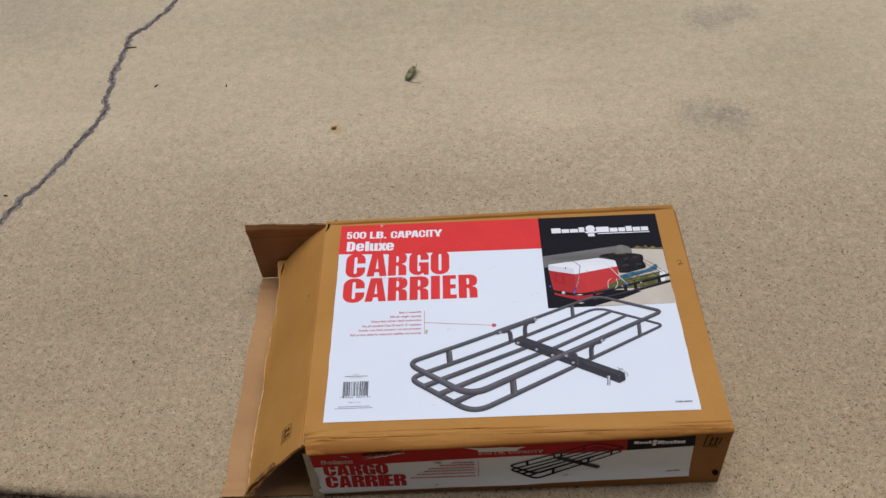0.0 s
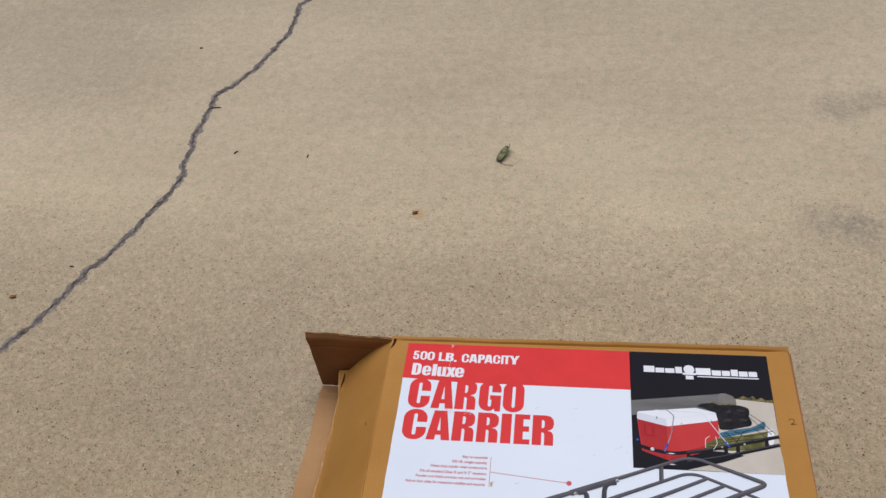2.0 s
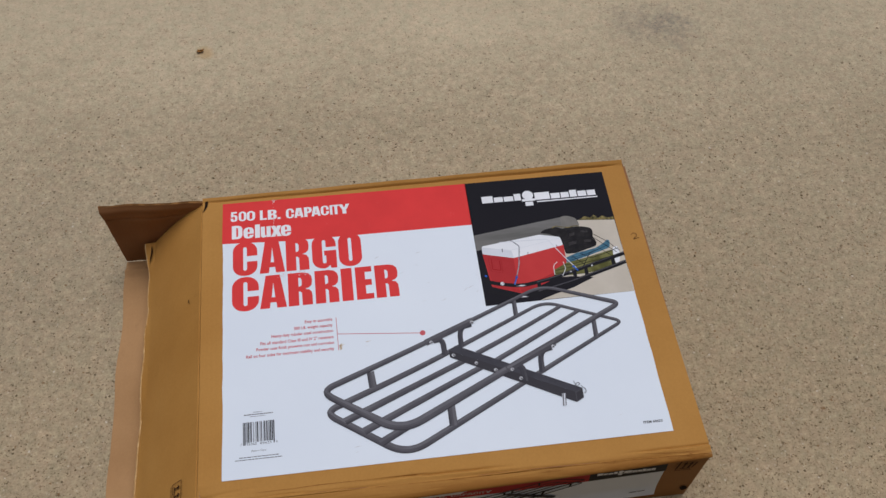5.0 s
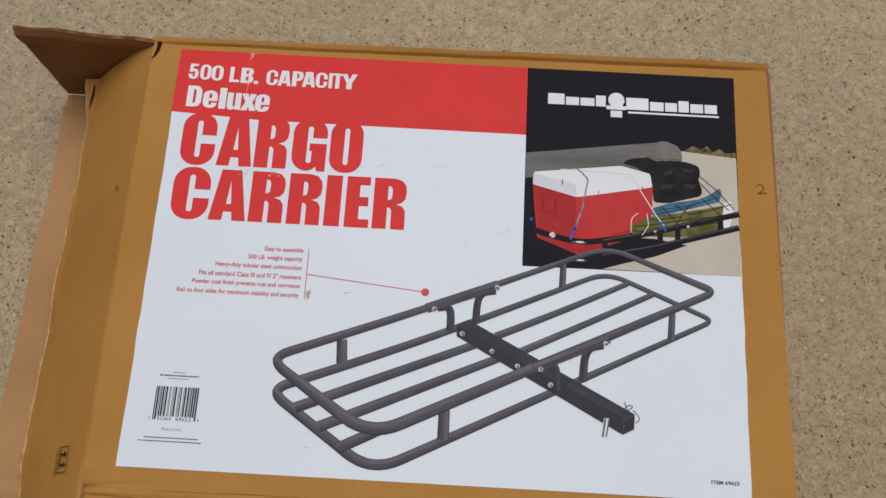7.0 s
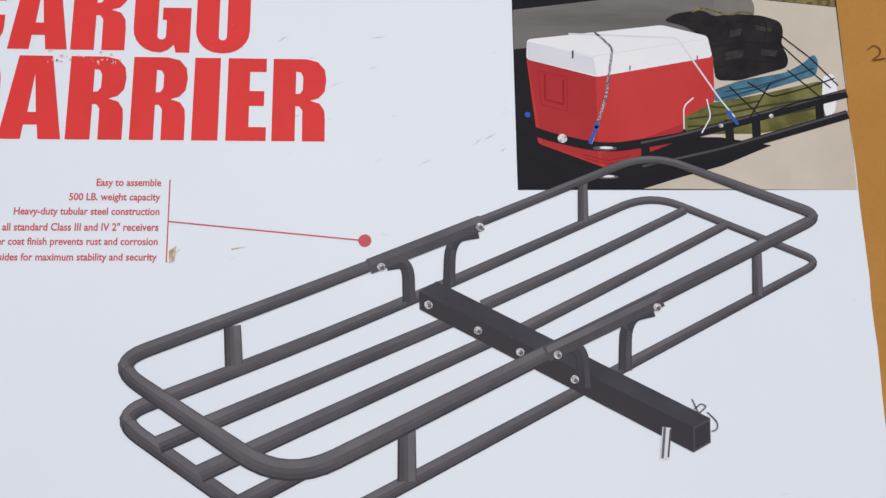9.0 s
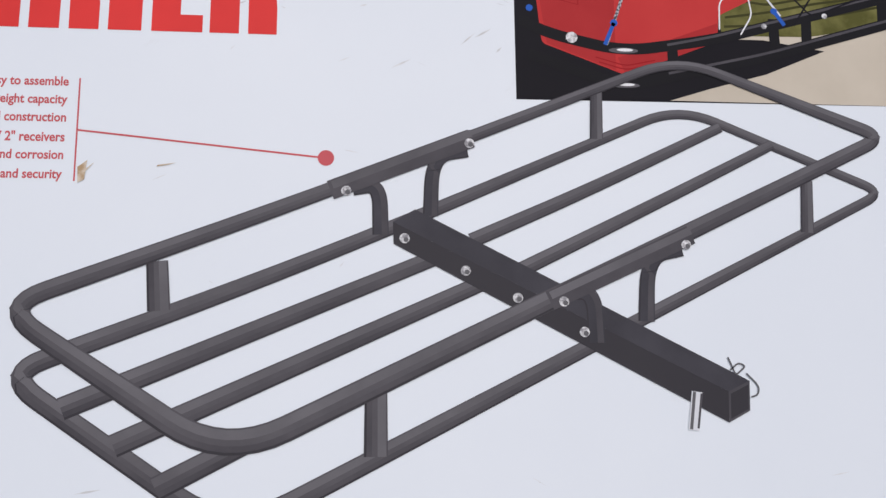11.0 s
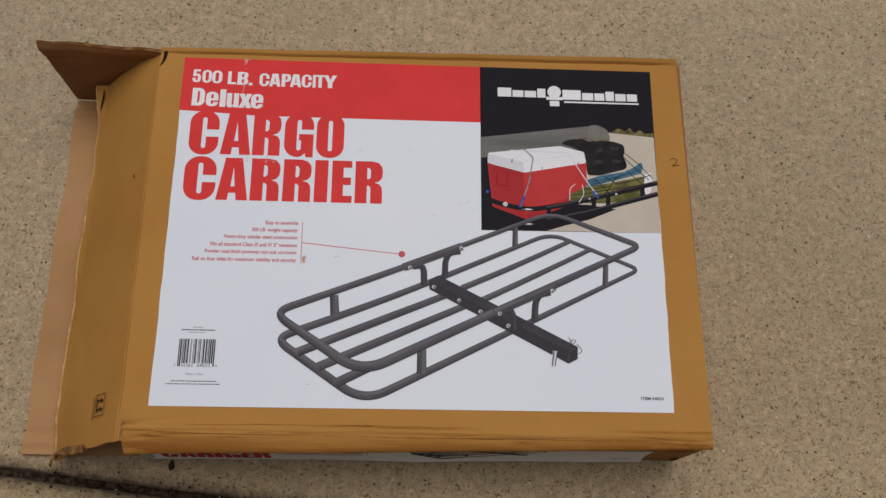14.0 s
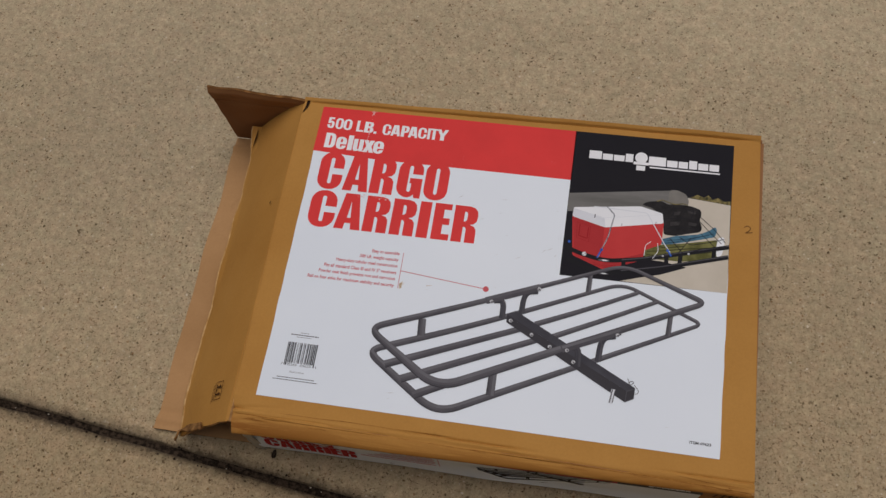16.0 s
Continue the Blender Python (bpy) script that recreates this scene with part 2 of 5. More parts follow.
M_BACKING = two_tone("paper_backing", (0.36, 0.32, 0.25), (0.52, 0.48, 0.40), 35.0, 0.85, 0.35, 0.65)
M_DARKEDGE = two_tone("crushed_card", (0.12, 0.055, 0.018), (0.25, 0.12, 0.04), 60.0, 0.85)


def make_label_paper():
    m = Mat("label_paper", rough=0.4, gloss=0.2)
    c = m.ramp(m.noise(3.0, 4.0), (0.3, (0.678, 0.736, 0.802)), (0.7, (0.723, 0.778, 0.836)))
    grime = m.ramp(m.noise(22.0, 9.0, 0.75, None, 0.8), (0.66, 0.0), (0.78, 1.0))
    c = m.mix(m.math("MULTIPLY", grime, 0.16), c, (0.45, 0.42, 0.38))
    m.color(c)
    m.bump(m.noise(7.0, 3.0), 0.1, 0.002)
    return m.m


M_PAPER = make_label_paper()
M_RUB = two_tone("rubbed_print", (0.68, 0.25, 0.24), (0.75, 0.56, 0.56), 120.0, 0.6, 0.35, 0.6)
M_SCUFF = two_tone("paper_scuff", (0.55, 0.57, 0.59), (0.67, 0.70, 0.73), 80.0, 0.6)
M_RED = ink_material("red_ink", (0.68, 0.044, 0.042), 0.4, 0.8)
# the side label has its own darker red and duller, pinkish white
M_RED_SIDE = ink_material("darker_red_ink", (0.40, 0.022, 0.024), 0.5, 0.7)
M_PINK = two_tone("dull_pink_print", (0.40, 0.26, 0.25), (0.56, 0.47, 0.46), 90.0, 0.6)
M_RED_TEXT = ink_material("dull_red_ink", (0.53, 0.10, 0.115), 0.45)
M_BLACK = ink_material("black_ink", (0.0135, 0.0130, 0.0172), 0.4, gloss=0.035)
M_RAIL = ink_material("printed_black_rail", (0.014, 0.014, 0.017), 0.45, gloss=0.04)
M_TYPE = ink_material("black_type", (0.03, 0.03, 0.035), 0.5)
M_GREY_TYPE = ink_material("grey_type", (0.12, 0.12, 0.13), 0.5)
M_WHITE = ink_material("white_ink", (0.78, 0.79, 0.81), 0.4)
M_TUBE = two_tone("printed_steel", (0.055, 0.0525, 0.062), (0.090, 0.086, 0.098), 22.0, 0.5, 0.3, 0.7)
M_TUBE_MID = two_tone("printed_steel_flank", (0.071, 0.0685, 0.079), (0.108, 0.105, 0.117), 20.0, 0.5, 0.3, 0.7)
M_TUBE_LIT = two_tone("printed_steel_upper", (0.097, 0.0945, 0.106), (0.146, 0.143, 0.158), 18.0, 0.5, 0.3, 0.7)
M_TUBE_DEEP = two_tone("printed_steel_deep", (0.040, 0.0395, 0.049), (0.061, 0.060, 0.073), 26.0, 0.5, 0.3, 0.7)
M_TUBE_DARK = ink_material("printed_steel_lower", (0.038, 0.0365, 0.044), 0.4)
M_CHROME = two_tone("printed_chrome", (0.25, 0.25, 0.27), (0.72, 0.73, 0.75), 300.0)
M_SAND = two_tone("printed_ground", (0.50, 0.45, 0.37), (0.59, 0.535, 0.45), 14.0, 0.5, 0.3, 0.7)
M_BUMPER = two_tone("printed_bumper", (0.12, 0.117, 0.11), (0.20, 0.196, 0.188), 14.0, 0.5, 0.35, 0.65, (0.3, 2.0, 1))
M_BUMPER_END = two_tone("printed_bumper_end", (0.15, 0.143, 0.130), (0.20, 0.19, 0.172), 30.0, 0.5, 0.35, 0.65)
M_COOLER = two_tone("printed_cooler_red", (0.46, 0.030, 0.032), (0.54, 0.046, 0.045), 9.0, 0.5, 0.3, 0.7)
M_COOLER_SIDE = two_tone("printed_cooler_end", (0.34, 0.020, 0.024), (0.43, 0.032, 0.034), 12.0, 0.5, 0.3, 0.7)
M_COOLER_DARK = ink_material("printed_cooler_shade", (0.30, 0.01, 0.015))
M_LID = two_tone("printed_lid", (0.74, 0.76, 0.79), (0.79, 0.80, 0.82), 12.0, 0.5, 0.3, 0.7)
M_LID_SIDE = ink_material("printed_lid_side", (0.64, 0.665, 0.71))
M_BAG = two_tone("printed_bags", (0.008, 0.0075, 0.009), (0.030, 0.027, 0.028), 55.0, 0.5, 0.40, 0.85)
M_BAG_LIT = two_tone("printed_bag_gleam", (0.016, 0.015, 0.017), (0.055, 0.050, 0.050), 120.0, 0.5, 0.35, 0.75)
M_BLUE = two_tone("printed_blue_mat", (0.032, 0.095, 0.150), (0.075, 0.190, 0.270), 60.0, 0.5, 0.35, 0.65)
M_BLUE_DEEP = ink_material("printed_blue_fold", (0.018, 0.055, 0.09))
M_OLIVE = two_tone("printed_olive_mat", (0.085, 0.085, 0.022), (0.195, 0.190, 0.065), 40.0, 0.5, 0.35, 0.65)
M_OLIVE_DEEP = ink_material("printed_olive_fold", (0.045, 0.045, 0.014))
M_GRASS = two_tone("printed_grass", (0.030, 0.032, 0.014), (0.25, 0.20, 0.075), 170.0, 0.5, 0.35, 0.65)
M_CORD = two_tone("printed_cord", (0.07, 0.08, 0.10), (0.42, 0.43, 0.47), 600.0, 0.5, 0.48, 0.52)
M_HOOK = ink_material("printed_blue_hook", (0.02, 0.10, 0.45))
M_LEAF = two_tone("dry_leaf", (0.085, 0.088, 0.036), (0.225, 0.220, 0.115), 60.0, 0.7)
M_RUST = two_tone("brown_scrap", (0.075, 0.036, 0.012), (0.34, 0.165, 0.05), 200.0, 0.8)
M_TWIG = two_tone("twig", (0.035, 0.025, 0.016), (0.09, 0.065, 0.045), 300.0, 0.85)
M_WALL = two_tone("unseen_wall_paint", (0.135, 0.118, 0.098), (0.170, 0.150, 0.125), 6.0, 0.8)

# ---- mesh helpers ----
from mathutils.geometry import tessellate_polygon


def mesh_of(verts, faces, name="mesh", smooth=False):
    me = bpy.data.meshes.new(name)
    me.from_pydata([tuple(v) for v in verts], [], faces)
    if smooth:
        me.shade_smooth()
    me.update()
    return me


def part(name, me, material, parent=None, label=""):
    """Links a mesh or bmesh, given in world metres, as one mesh object under a thing or a part."""
    if isinstance(me, bmesh.types.BMesh):
        bm, me = me, bpy.data.meshes.new(name)
        bm.to_mesh(me)
        bm.free()
    for m in material if isinstance(material, (list, tuple)) else [material]:
        me.materials.append(m)
    ob = new(name, me)
    if parent:
        ob.parent = parent
        top = parent
        while top.parent:
            top = top.parent
        ob.matrix_parent_inverse = Matrix.Translation(-top.location) if parent is top else Matrix.Identity(4)
    return tagged(ob, label)


def thing(name, x, y, z=0.0):
    ob = new(name)
    ob.empty_display_size = 0.05
    ob.location = (x, y, z)
    return ob


def sheet(place, nu, nv, thick, smooth=True, cut=1):
    """A sheet of card: place(u, v) for u, v in 0..1 gives its outer face; the inner face lies thick below it.
    Material 0 on the outer face, 1 on the inner face and 2 on the cut edges where there is a third one."""
    e = 1e-3
    outer, inner = [], []
    for j in range(nv + 1):
        for i in range(nu + 1):
            u, v = i / nu, j / nv
            p = Vector(place(u, v))
            du = Vector(place(min(1, u + e), v)) - Vector(place(max(0, u - e), v))
            dv = Vector(place(u, min(1, v + e))) - Vector(place(u, max(0, v - e)))
            n = du.cross(dv).normalized()
            outer.append(p)
            inner.append(p - n * thick)
    k = len(outer)
    at = lambda i, j: j * (nu + 1) + i
    faces, kinds = [], []
    for j in range(nv):
        for i in range(nu):
            q = (at(i, j), at(i + 1, j), at(i + 1, j + 1), at(i, j + 1))
            faces.append(q)
            kinds.append(0)
            faces.append(tuple(k + a for a in reversed(q)))
            kinds.append(1)
    rim = [at(i, 0) for i in range(nu)] + [at(nu, j) for j in range(nv)] + [at(i, nv) for i in range(nu, 0, -1)] + [at(0, j) for j in range(nv, 0, -1)]
    for a, b in zip(rim, rim[1:] + rim[:1]):
        faces.append((b, a, k + a, k + b))
        kinds.append(cut)
    me = mesh_of(outer + inner, faces, "sheet")
    me.polygons.foreach_set("material_index", kinds)
    if smooth:
        me.polygons.foreach_set("use_smooth", [True] * len(faces))
        me.set_sharp_from_angle(angle=radians(40))
    return me


def tube_mesh(points, radius, sides=6):
    verts, faces = [], []
    for i, p in enumerate(points):
        d = (points[min(i + 1, len(points) - 1)] - points[max(i - 1, 0)]).normalized()
        a = d.cross(Vector((0, 0, 1))).normalized()
        b = a.cross(d)
        rr = radius * (1 - 0.5 * i / len(points))
        verts += [p + (a * math.cos(2 * math.pi * k / sides) + b * math.sin(2 * math.pi * k / sides)) * rr for k in range(sides)]
        if i:
            faces += [((i - 1) * sides + k, (i - 1) * sides + (k + 1) % sides, i * sides + (k + 1) % sides, i * sides + k) for k in range(sides)]
    faces.append(tuple(reversed(range(sides))))
    faces.append(tuple(range(len(verts) - sides, len(verts))))
    return mesh_of(verts, faces, "tube", True)


def wob(x, y, s=1.0, seed=0.0):
    """Gentle unevenness between -1 and 1."""
    return noise.noise(Vector((x * s + seed, y * s - seed, seed * 0.37)))


# ---- ground: one sheet of concrete with a tooled joint across it ----


def on_joint(s, d, z=0.0):
    return Vector((JX, JY, 0)) + jdir * s + jnrm * d + Vector((0, 0, z))


def build_ground():
    prof = [(-400, 0), (-6, 0), (-1, 0), (-0.05, 0), (-0.010, -0.0006), (-0.0065, -0.003), (-0.0048, -0.009), (0.0048, -0.009), (0.0065, -0.003), (0.010, -0.0006), (0.05, 0), (1, 0), (6, 0), (400, 0)]
    ss = [-400, -8] + [-2.5 + 0.02 * i for i in range(251)] + [8, 400]
    verts, faces = [], []
    n = len(prof)
    for a, s in enumerate(ss):
        for d, z in prof:
            if 0.003 < abs(d) < 0.02 and abs(s) < 3:
                d += 0.0022 * wob(s * 1.0, d * 20, 22.0, 3.1) * (1 if d > 0 else -1)
            verts.append(on_joint(s, d, z))
        if a:
            for b in range(n - 1):
                faces.append(((a - 1) * n + b, a * n + b, a * n + b + 1, (a - 1) * n + b + 1))
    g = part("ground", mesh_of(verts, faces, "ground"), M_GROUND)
    tagged(g, "weathered tan concrete driveway with fine exposed sand and stains", "driveway", kind="structure")
    verts, faces = [], []
    for a in range(501):
        s = -2.5 + 0.01 * a
        for b in range(5):
            d = -0.0064 + 0.0032 * b
            verts.append(on_joint(s, d, -0.0062 + 0.0028 * wob(s, d * 3, 55.0, 7.7) + (0.002 if b in (0, 4) else 0)))
        if a:
            faces += [((a - 1) * 5 + b, a * 5 + b, a * 5 + b + 1, (a - 1) * 5 + b + 1) for b in range(4)]
    j = part("joint_dirt", mesh_of(verts, faces, "joint"), M_DIRT, g, "black dirt packed into the joint")
    return g


def build_grit(g):
    """Crumbs of dirt and a few pale stones lying along both lips of the joint."""
    rnd = random.Random(11)
    for name, count, material, lo, hi, label in (("dirt_crumbs", 520, M_DIRT, 0.0008, 0.0028, "dark crumbs along the joint"), ("pale_grit", 34, M_GRIT, 0.0010, 0.0024, "pale grains in the joint")):
        verts, faces = [], []
        for _ in range(count):
            c = on_joint(rnd.uniform(-1.2, 1.3), rnd.gauss(0, 0.0058 if material is M_DIRT else 0.006), 0.0)
            inside = abs((c - Vector((JX, JY, 0))).dot(jnrm)) < 0.006
            r, k = rnd.uniform(lo, hi), len(verts)
            c.z = (-0.004 if inside else 0.0) + 0.3 * r
            turn = rnd.uniform(0, 6.3)
            for i in range(5):
                a = turn + i * 1.257
                f = rnd.uniform(0.7, 1.3)
                verts.append(c + Vector((math.cos(a) * r * f, math.sin(a) * r * f * 0.8, -0.3 * r)))
            verts.append(c + Vector((0.2 * r, 0.1 * r, 0.7 * r)))
            faces += [(k + i, k + (i + 1) % 5, k + 5) for i in range(5)]
        tagged(part(name, mesh_of(verts, faces, name), material, g, label), kind="stuff")


ground = build_ground()
build_grit(ground)
# unseen wall, added only to keep sky light off the box's front
wall = part("unseen_wall_south", sheet(lambda u, v: (8 - 16 * u, -2.1, 4.7 * v), 4, 2, 0.2, False), [M_WALL, M_WALL])
tagged(wall, "plain tan unseen wall added behind the driveway to block sky", "wall", kind="structure")


def build_crack():
    """Grey filler in a wandering crack: a low, ragged bead along a bent line."""
    line = [(-1.52, 0.3), (-1.37, 0.52), (-1.285, 0.68), (-1.244, 0.792), (-1.231, 0.817), (-1.226, 0.846), (-1.212, 0.863), (-1.194, 0.897), (-1.18, 0.934), (-1.163, 0.972),
            (-1.145, 1.021), (-1.134, 1.072), (-1.12, 1.103), (-1.104, 1.145), (-1.095, 1.223), (-1.109, 1.271), (-1.105, 1.331), (-1.116, 1.394), (-1.111, 1.458), (-1.108, 1.524),
            (-1.111, 1.579), (-1.104, 1.601), (-1.074, 1.632), (-1.044, 1.682), (-1.014, 1.751), (-0.992, 1.819), (-0.983, 1.866), (-0.961, 1.929), (-0.959, 2.014), (-0.967, 2.11),
            (-0.937, 2.143), (-0.931, 2.248), (-0.905, 2.4), (-0.87, 2.51), (-0.8, 2.72), (-0.78, 3.1)]
    pts = [Vector((*p, 0)) for p in line]
    path = []
    for a, b in zip(pts, pts[1:]):
        n = max(2, int((b - a).length / 0.003))
        path += [a.lerp(b, i / n) for i in range(n)]
    def bead(wide, rise, seed, drift, rag):
        """A low strip along the line, its two edges wandering on their own, closing up in places."""
        verts, faces = [], []
        w = 7
        for i, p in enumerate(path):
            d = (path[min(i + 3, len(path) - 1)] - path[max(i - 3, 0)]).normalized()
            side = Vector((-d.y, d.x, 0))
            p = p + side * (0.003 * wob(p.x, p.y, 14.0, 1.3) + 0.004 * wob(p.x, p.y, 60.0, 3.3) + drift * wob(p.x, p.y, 22.0, seed))
            half_l = wide * max(0.06, 1 + rag * wob(p.x, p.y, 45.0, 5.0 + seed) + 0.7 * rag * wob(p.x, p.y, 170.0, 2.0 + seed))
            half_r = wide * max(0.06, 1 + rag * wob(p.x, p.y, 45.0, 9.0 + seed) + 0.7 * rag * wob(p.x, p.y, 170.0, 8.0 + seed))
            for k in range(w):
                f = k / (w - 1) * 2 - 1
                off = f * (half_l if f < 0 else half_r)
                z = 0.0004 + (rise + 0.5 * rise * wob(p.x + off, p.y, 190.0, 4.0)) * (1 - f * f)
                q = p + side * off
                verts.append((q.x, q.y, max(z, 0.0004)))
            if i:
                for k in range(w - 1):
                    faces.append(((i - 1) * w + k, (i - 1) * w + k + 1, i * w + k + 1, i * w + k))
        return mesh_of(verts, faces, "crack")

    c = part("crack_filler", bead(0.0100, 0.0012, 0.0, 0.0, 0.95), M_SEALANT)
    part("gap", bead(0.0058, 0.0030, 13.0, 0.0035, 1.15), M_GAP, c, "dark ragged split")
    return tagged(c, "grey filler in a wandering crack of the concrete, split along its middle", "crack", kind="structure")


build_crack()

# ---- the cardboard box ----
X0, X1, Y0, Y1, H = -0.374, 0.386, -0.046, 0.524, 0.1835
T = 0.005
box = thing("cardboard_box", 0.006, 0.239)
tagged(box, "worn flat cardboard carton lying open-ended on concrete, printed label on top", "box")


def back_edge(x):
    return 0.5185 + 0.0070 * (x - X0) / (X1 - X0) + 0.0012 * wob(x, 0.1, 12.0, 3.0)


def top_run(v):
    # rows crowd towards the far edge and the near fold, where the card is creased
    if v < 0.14:
        return 0.016 * v / 0.14
    return 0.016 + (v - 0.14) / 0.26 * 0.50 if v < 0.4 else 0.516 + (v - 0.4) / 0.6 * 0.086


def notch(d, width):
    return math.exp(-(d / width) ** 2)


def top_place(u, v):
    # v runs from the far edge to the near fold, which rolls over the front
    run = top_run(v)
    fold = 0.5565
    r = 0.0118 - 0.0043 * u - 0.0035 * max(0.0, (u - 0.85) / 0.15)
    y = Y0 + r + (fold - run) * (1 + (0.0135 - r) / fold)
    side = 0.3885 - 0.0065 * max(0.0, min(1.0, (y - Y0) / 0.56))
    x = X0 - 0.003 * (y - Y0) + (side - X0 + 0.003 * (y - Y0)) * u
    y = y + (back_edge(x) - Y0 - 0.57) * (1 - run / fold) if run < fold else y
    if run < fold:
        z = H
        # a turned-up lip along the far edge, with a pressed line before it that fades out at the corner
        far = max(0.0, 1 - run / 0.010)
        end = min(1.0, (1 - u) / 0.05) * min(1.0, u / 0.08 + 0.3)
        z += far * (0.0030 + 0.0025 * u + 0.0012 * wob(x, 0, 10.0, 2.0)) - 0.0034 * end * notch(run - 0.0075 - 0.0010 * wob(x, 0, 5.0, 8.0), 0.0014)
        # long shallow creases before the near fold, and slack waves in the card
        d = fold - run
        near = max(0.0, 1 - d / 0.05)
        z += near * 0.0016 * wob(x, run * 2.0, 6.0, 3.0)
        for seed, dist, depth in ((1.0, 0.014, 0.0030), (4.0, 0.003, 0.0016)):
            strong = max(0.0, min(1.0, 0.55 + 2.2 * wob(x, 0.3, 5.0, seed + 6)))
            where = dist + 0.007 * wob(x, 0, 3.5, seed) + 0.0012 * wob(x, 0, 30.0, seed)
            z += strong * depth * (0.55 * notch(d - where + 0.0035, 0.003) - notch(d - where, 0.0016))
        # the near corner at the open end is crumpled
        z -= 0.006 * max(0.0, 1 - u / 0.05) * max(0.0, 1 - d / 0.03) + 0.002 * max(0.0, 1 - u / 0.12) * notch(d - 0.012 - 0.08 * u, 0.0025)
    else:
        # a soft roll that tucks under itself, deeper towards the open end
        far = 2.25 - 0.35 * u + 0.30 * wob(x, 0.3, 7.0, 4.0)
        a = (run - fold) / (0.602 - fold) * far
        y, z = Y0 + r - r * math.sin(a), H - r + r * math.cos(a)
        x += 0.007 * max(0.0, 1 - u / 0.03) * math.sin(min(1.6, a))
        y += 0.0012 * wob(x, run * 2.0, 6.0, 3.0) * (1 - u)
        y -= 0.0135 * (1 - 0.95 * u) * math.sin(a) ** 2
        z -= 0.006 * max(0.0, 1 - u / 0.05) * max(0.0, 1 - a / 1.6)
    return (x, y, z)


part("top_panel", sheet(lambda u, v: top_place(u, 1 - v), 130, 120, 0.003, cut=2), [M_CARD_TOP, M_CARD_IN, M_EDGE], box)
part("front_panel", sheet(lambda u, v: (X0 + 0.004 + (X1 - X0 - 0.001) * u, Y0 + 0.0036 + 0.0008 * wob(u * 3, v, 2.0, 3.0), 0.002 + (H - 0.0085) * v), 60, 14, 0.004), [M_CARD_SIDE, M_CARD_IN], box, "darker brown long side of the carton")
part("back_panel", sheet(lambda u, v: (X1 - (X1 - X0) * u, Y1, 0.004 + (H - T - 0.005) * v), 30, 8, T), [M_CARD, M_CARD_IN], box)
part("end_panel", sheet(lambda u, v: (X1 + 0.0025, Y0 + 0.008 + (Y1 - Y0 - 0.014) * u, 0.004 + (H - T - 0.0055) * v), 30, 8, T), [M_CARD, M_CARD_IN], box)
part("bottom_panel", sheet(lambda u, v: (X0 + (X1 - X0) * u, Y0 + 0.006 + (Y1 - Y0 - 0.012) * v, 0.0062), 10, 10, T), [M_CARD_IN, M_CARD], box)


def top_flap(u, v):
    # hinged at the open end, drooping outwards with a soft wavy crease; u from the hinge, v from near to far
    y = Y0 + 0.002 - 0.010 * u + (0.518 - Y0 - 0.002 + 0.006 * u) * v
    x = X0 + 0.001 - (0.121 + 0.010 * max(0.0, 0.75 - v)) * u - 0.002 * math.sin(math.pi * u)
    z = H - 0.001 - 0.133 * u + 0.004 * math.sin(math.pi * u) + 0.0025 * wob(u, v * 2, 3.0, 1.0) * u
    z += 0.016 * u * (v - 0.35) - 0.016 * u * u * max(0, 0.12 - v) / 0.12
    # the hinge crease, a dull second crease, and the thin upturned rim
    line = 0.034 + 0.012 * wob(v, 0.3, 5.0, 2.0) + 0.004 * wob(v, 0.3, 22.0, 2.0)
    z += 0.0018 * notch(u - line + 0.016, 0.012) - 0.0022 * notch(u - line, 0.008)
    z += 0.0010 * wob(v, u * 0.5, 8.0, 5.0) + 0.004 * notch(u - 1.0, 0.05) * (0.5 + 0.5 * wob(v, 0.1, 7.0, 3.0))
    # a strip at the far outer corner has come loose and curls up
    loose = max(0.0, (v - 0.88) / 0.12) * max(0.0, (u - 0.90) / 0.10)
    z += 0.010 * loose
    x -= 0.006 * loose
    ragged = max(0.0, (u - 0.9) / 0.1)
    x += ragged * (0.004 * wob(v, 0.2, 9.0, 2.0) + 0.0012 * wob(v, 0.7, 60.0, 2.0))
    y -= 0.003 * wob(u, 0.4, 7.0, 4.0) * max(0, 0.03 - v) / 0.03
    return (x, y, z)


part("top_flap", sheet(lambda u, v: top_flap(1 - u, v), 110, 90, T, cut=2), [M_CARD, M_CARD_IN, M_EDGE], box, "ochre end flap drooping outwards, its outer edge frayed")


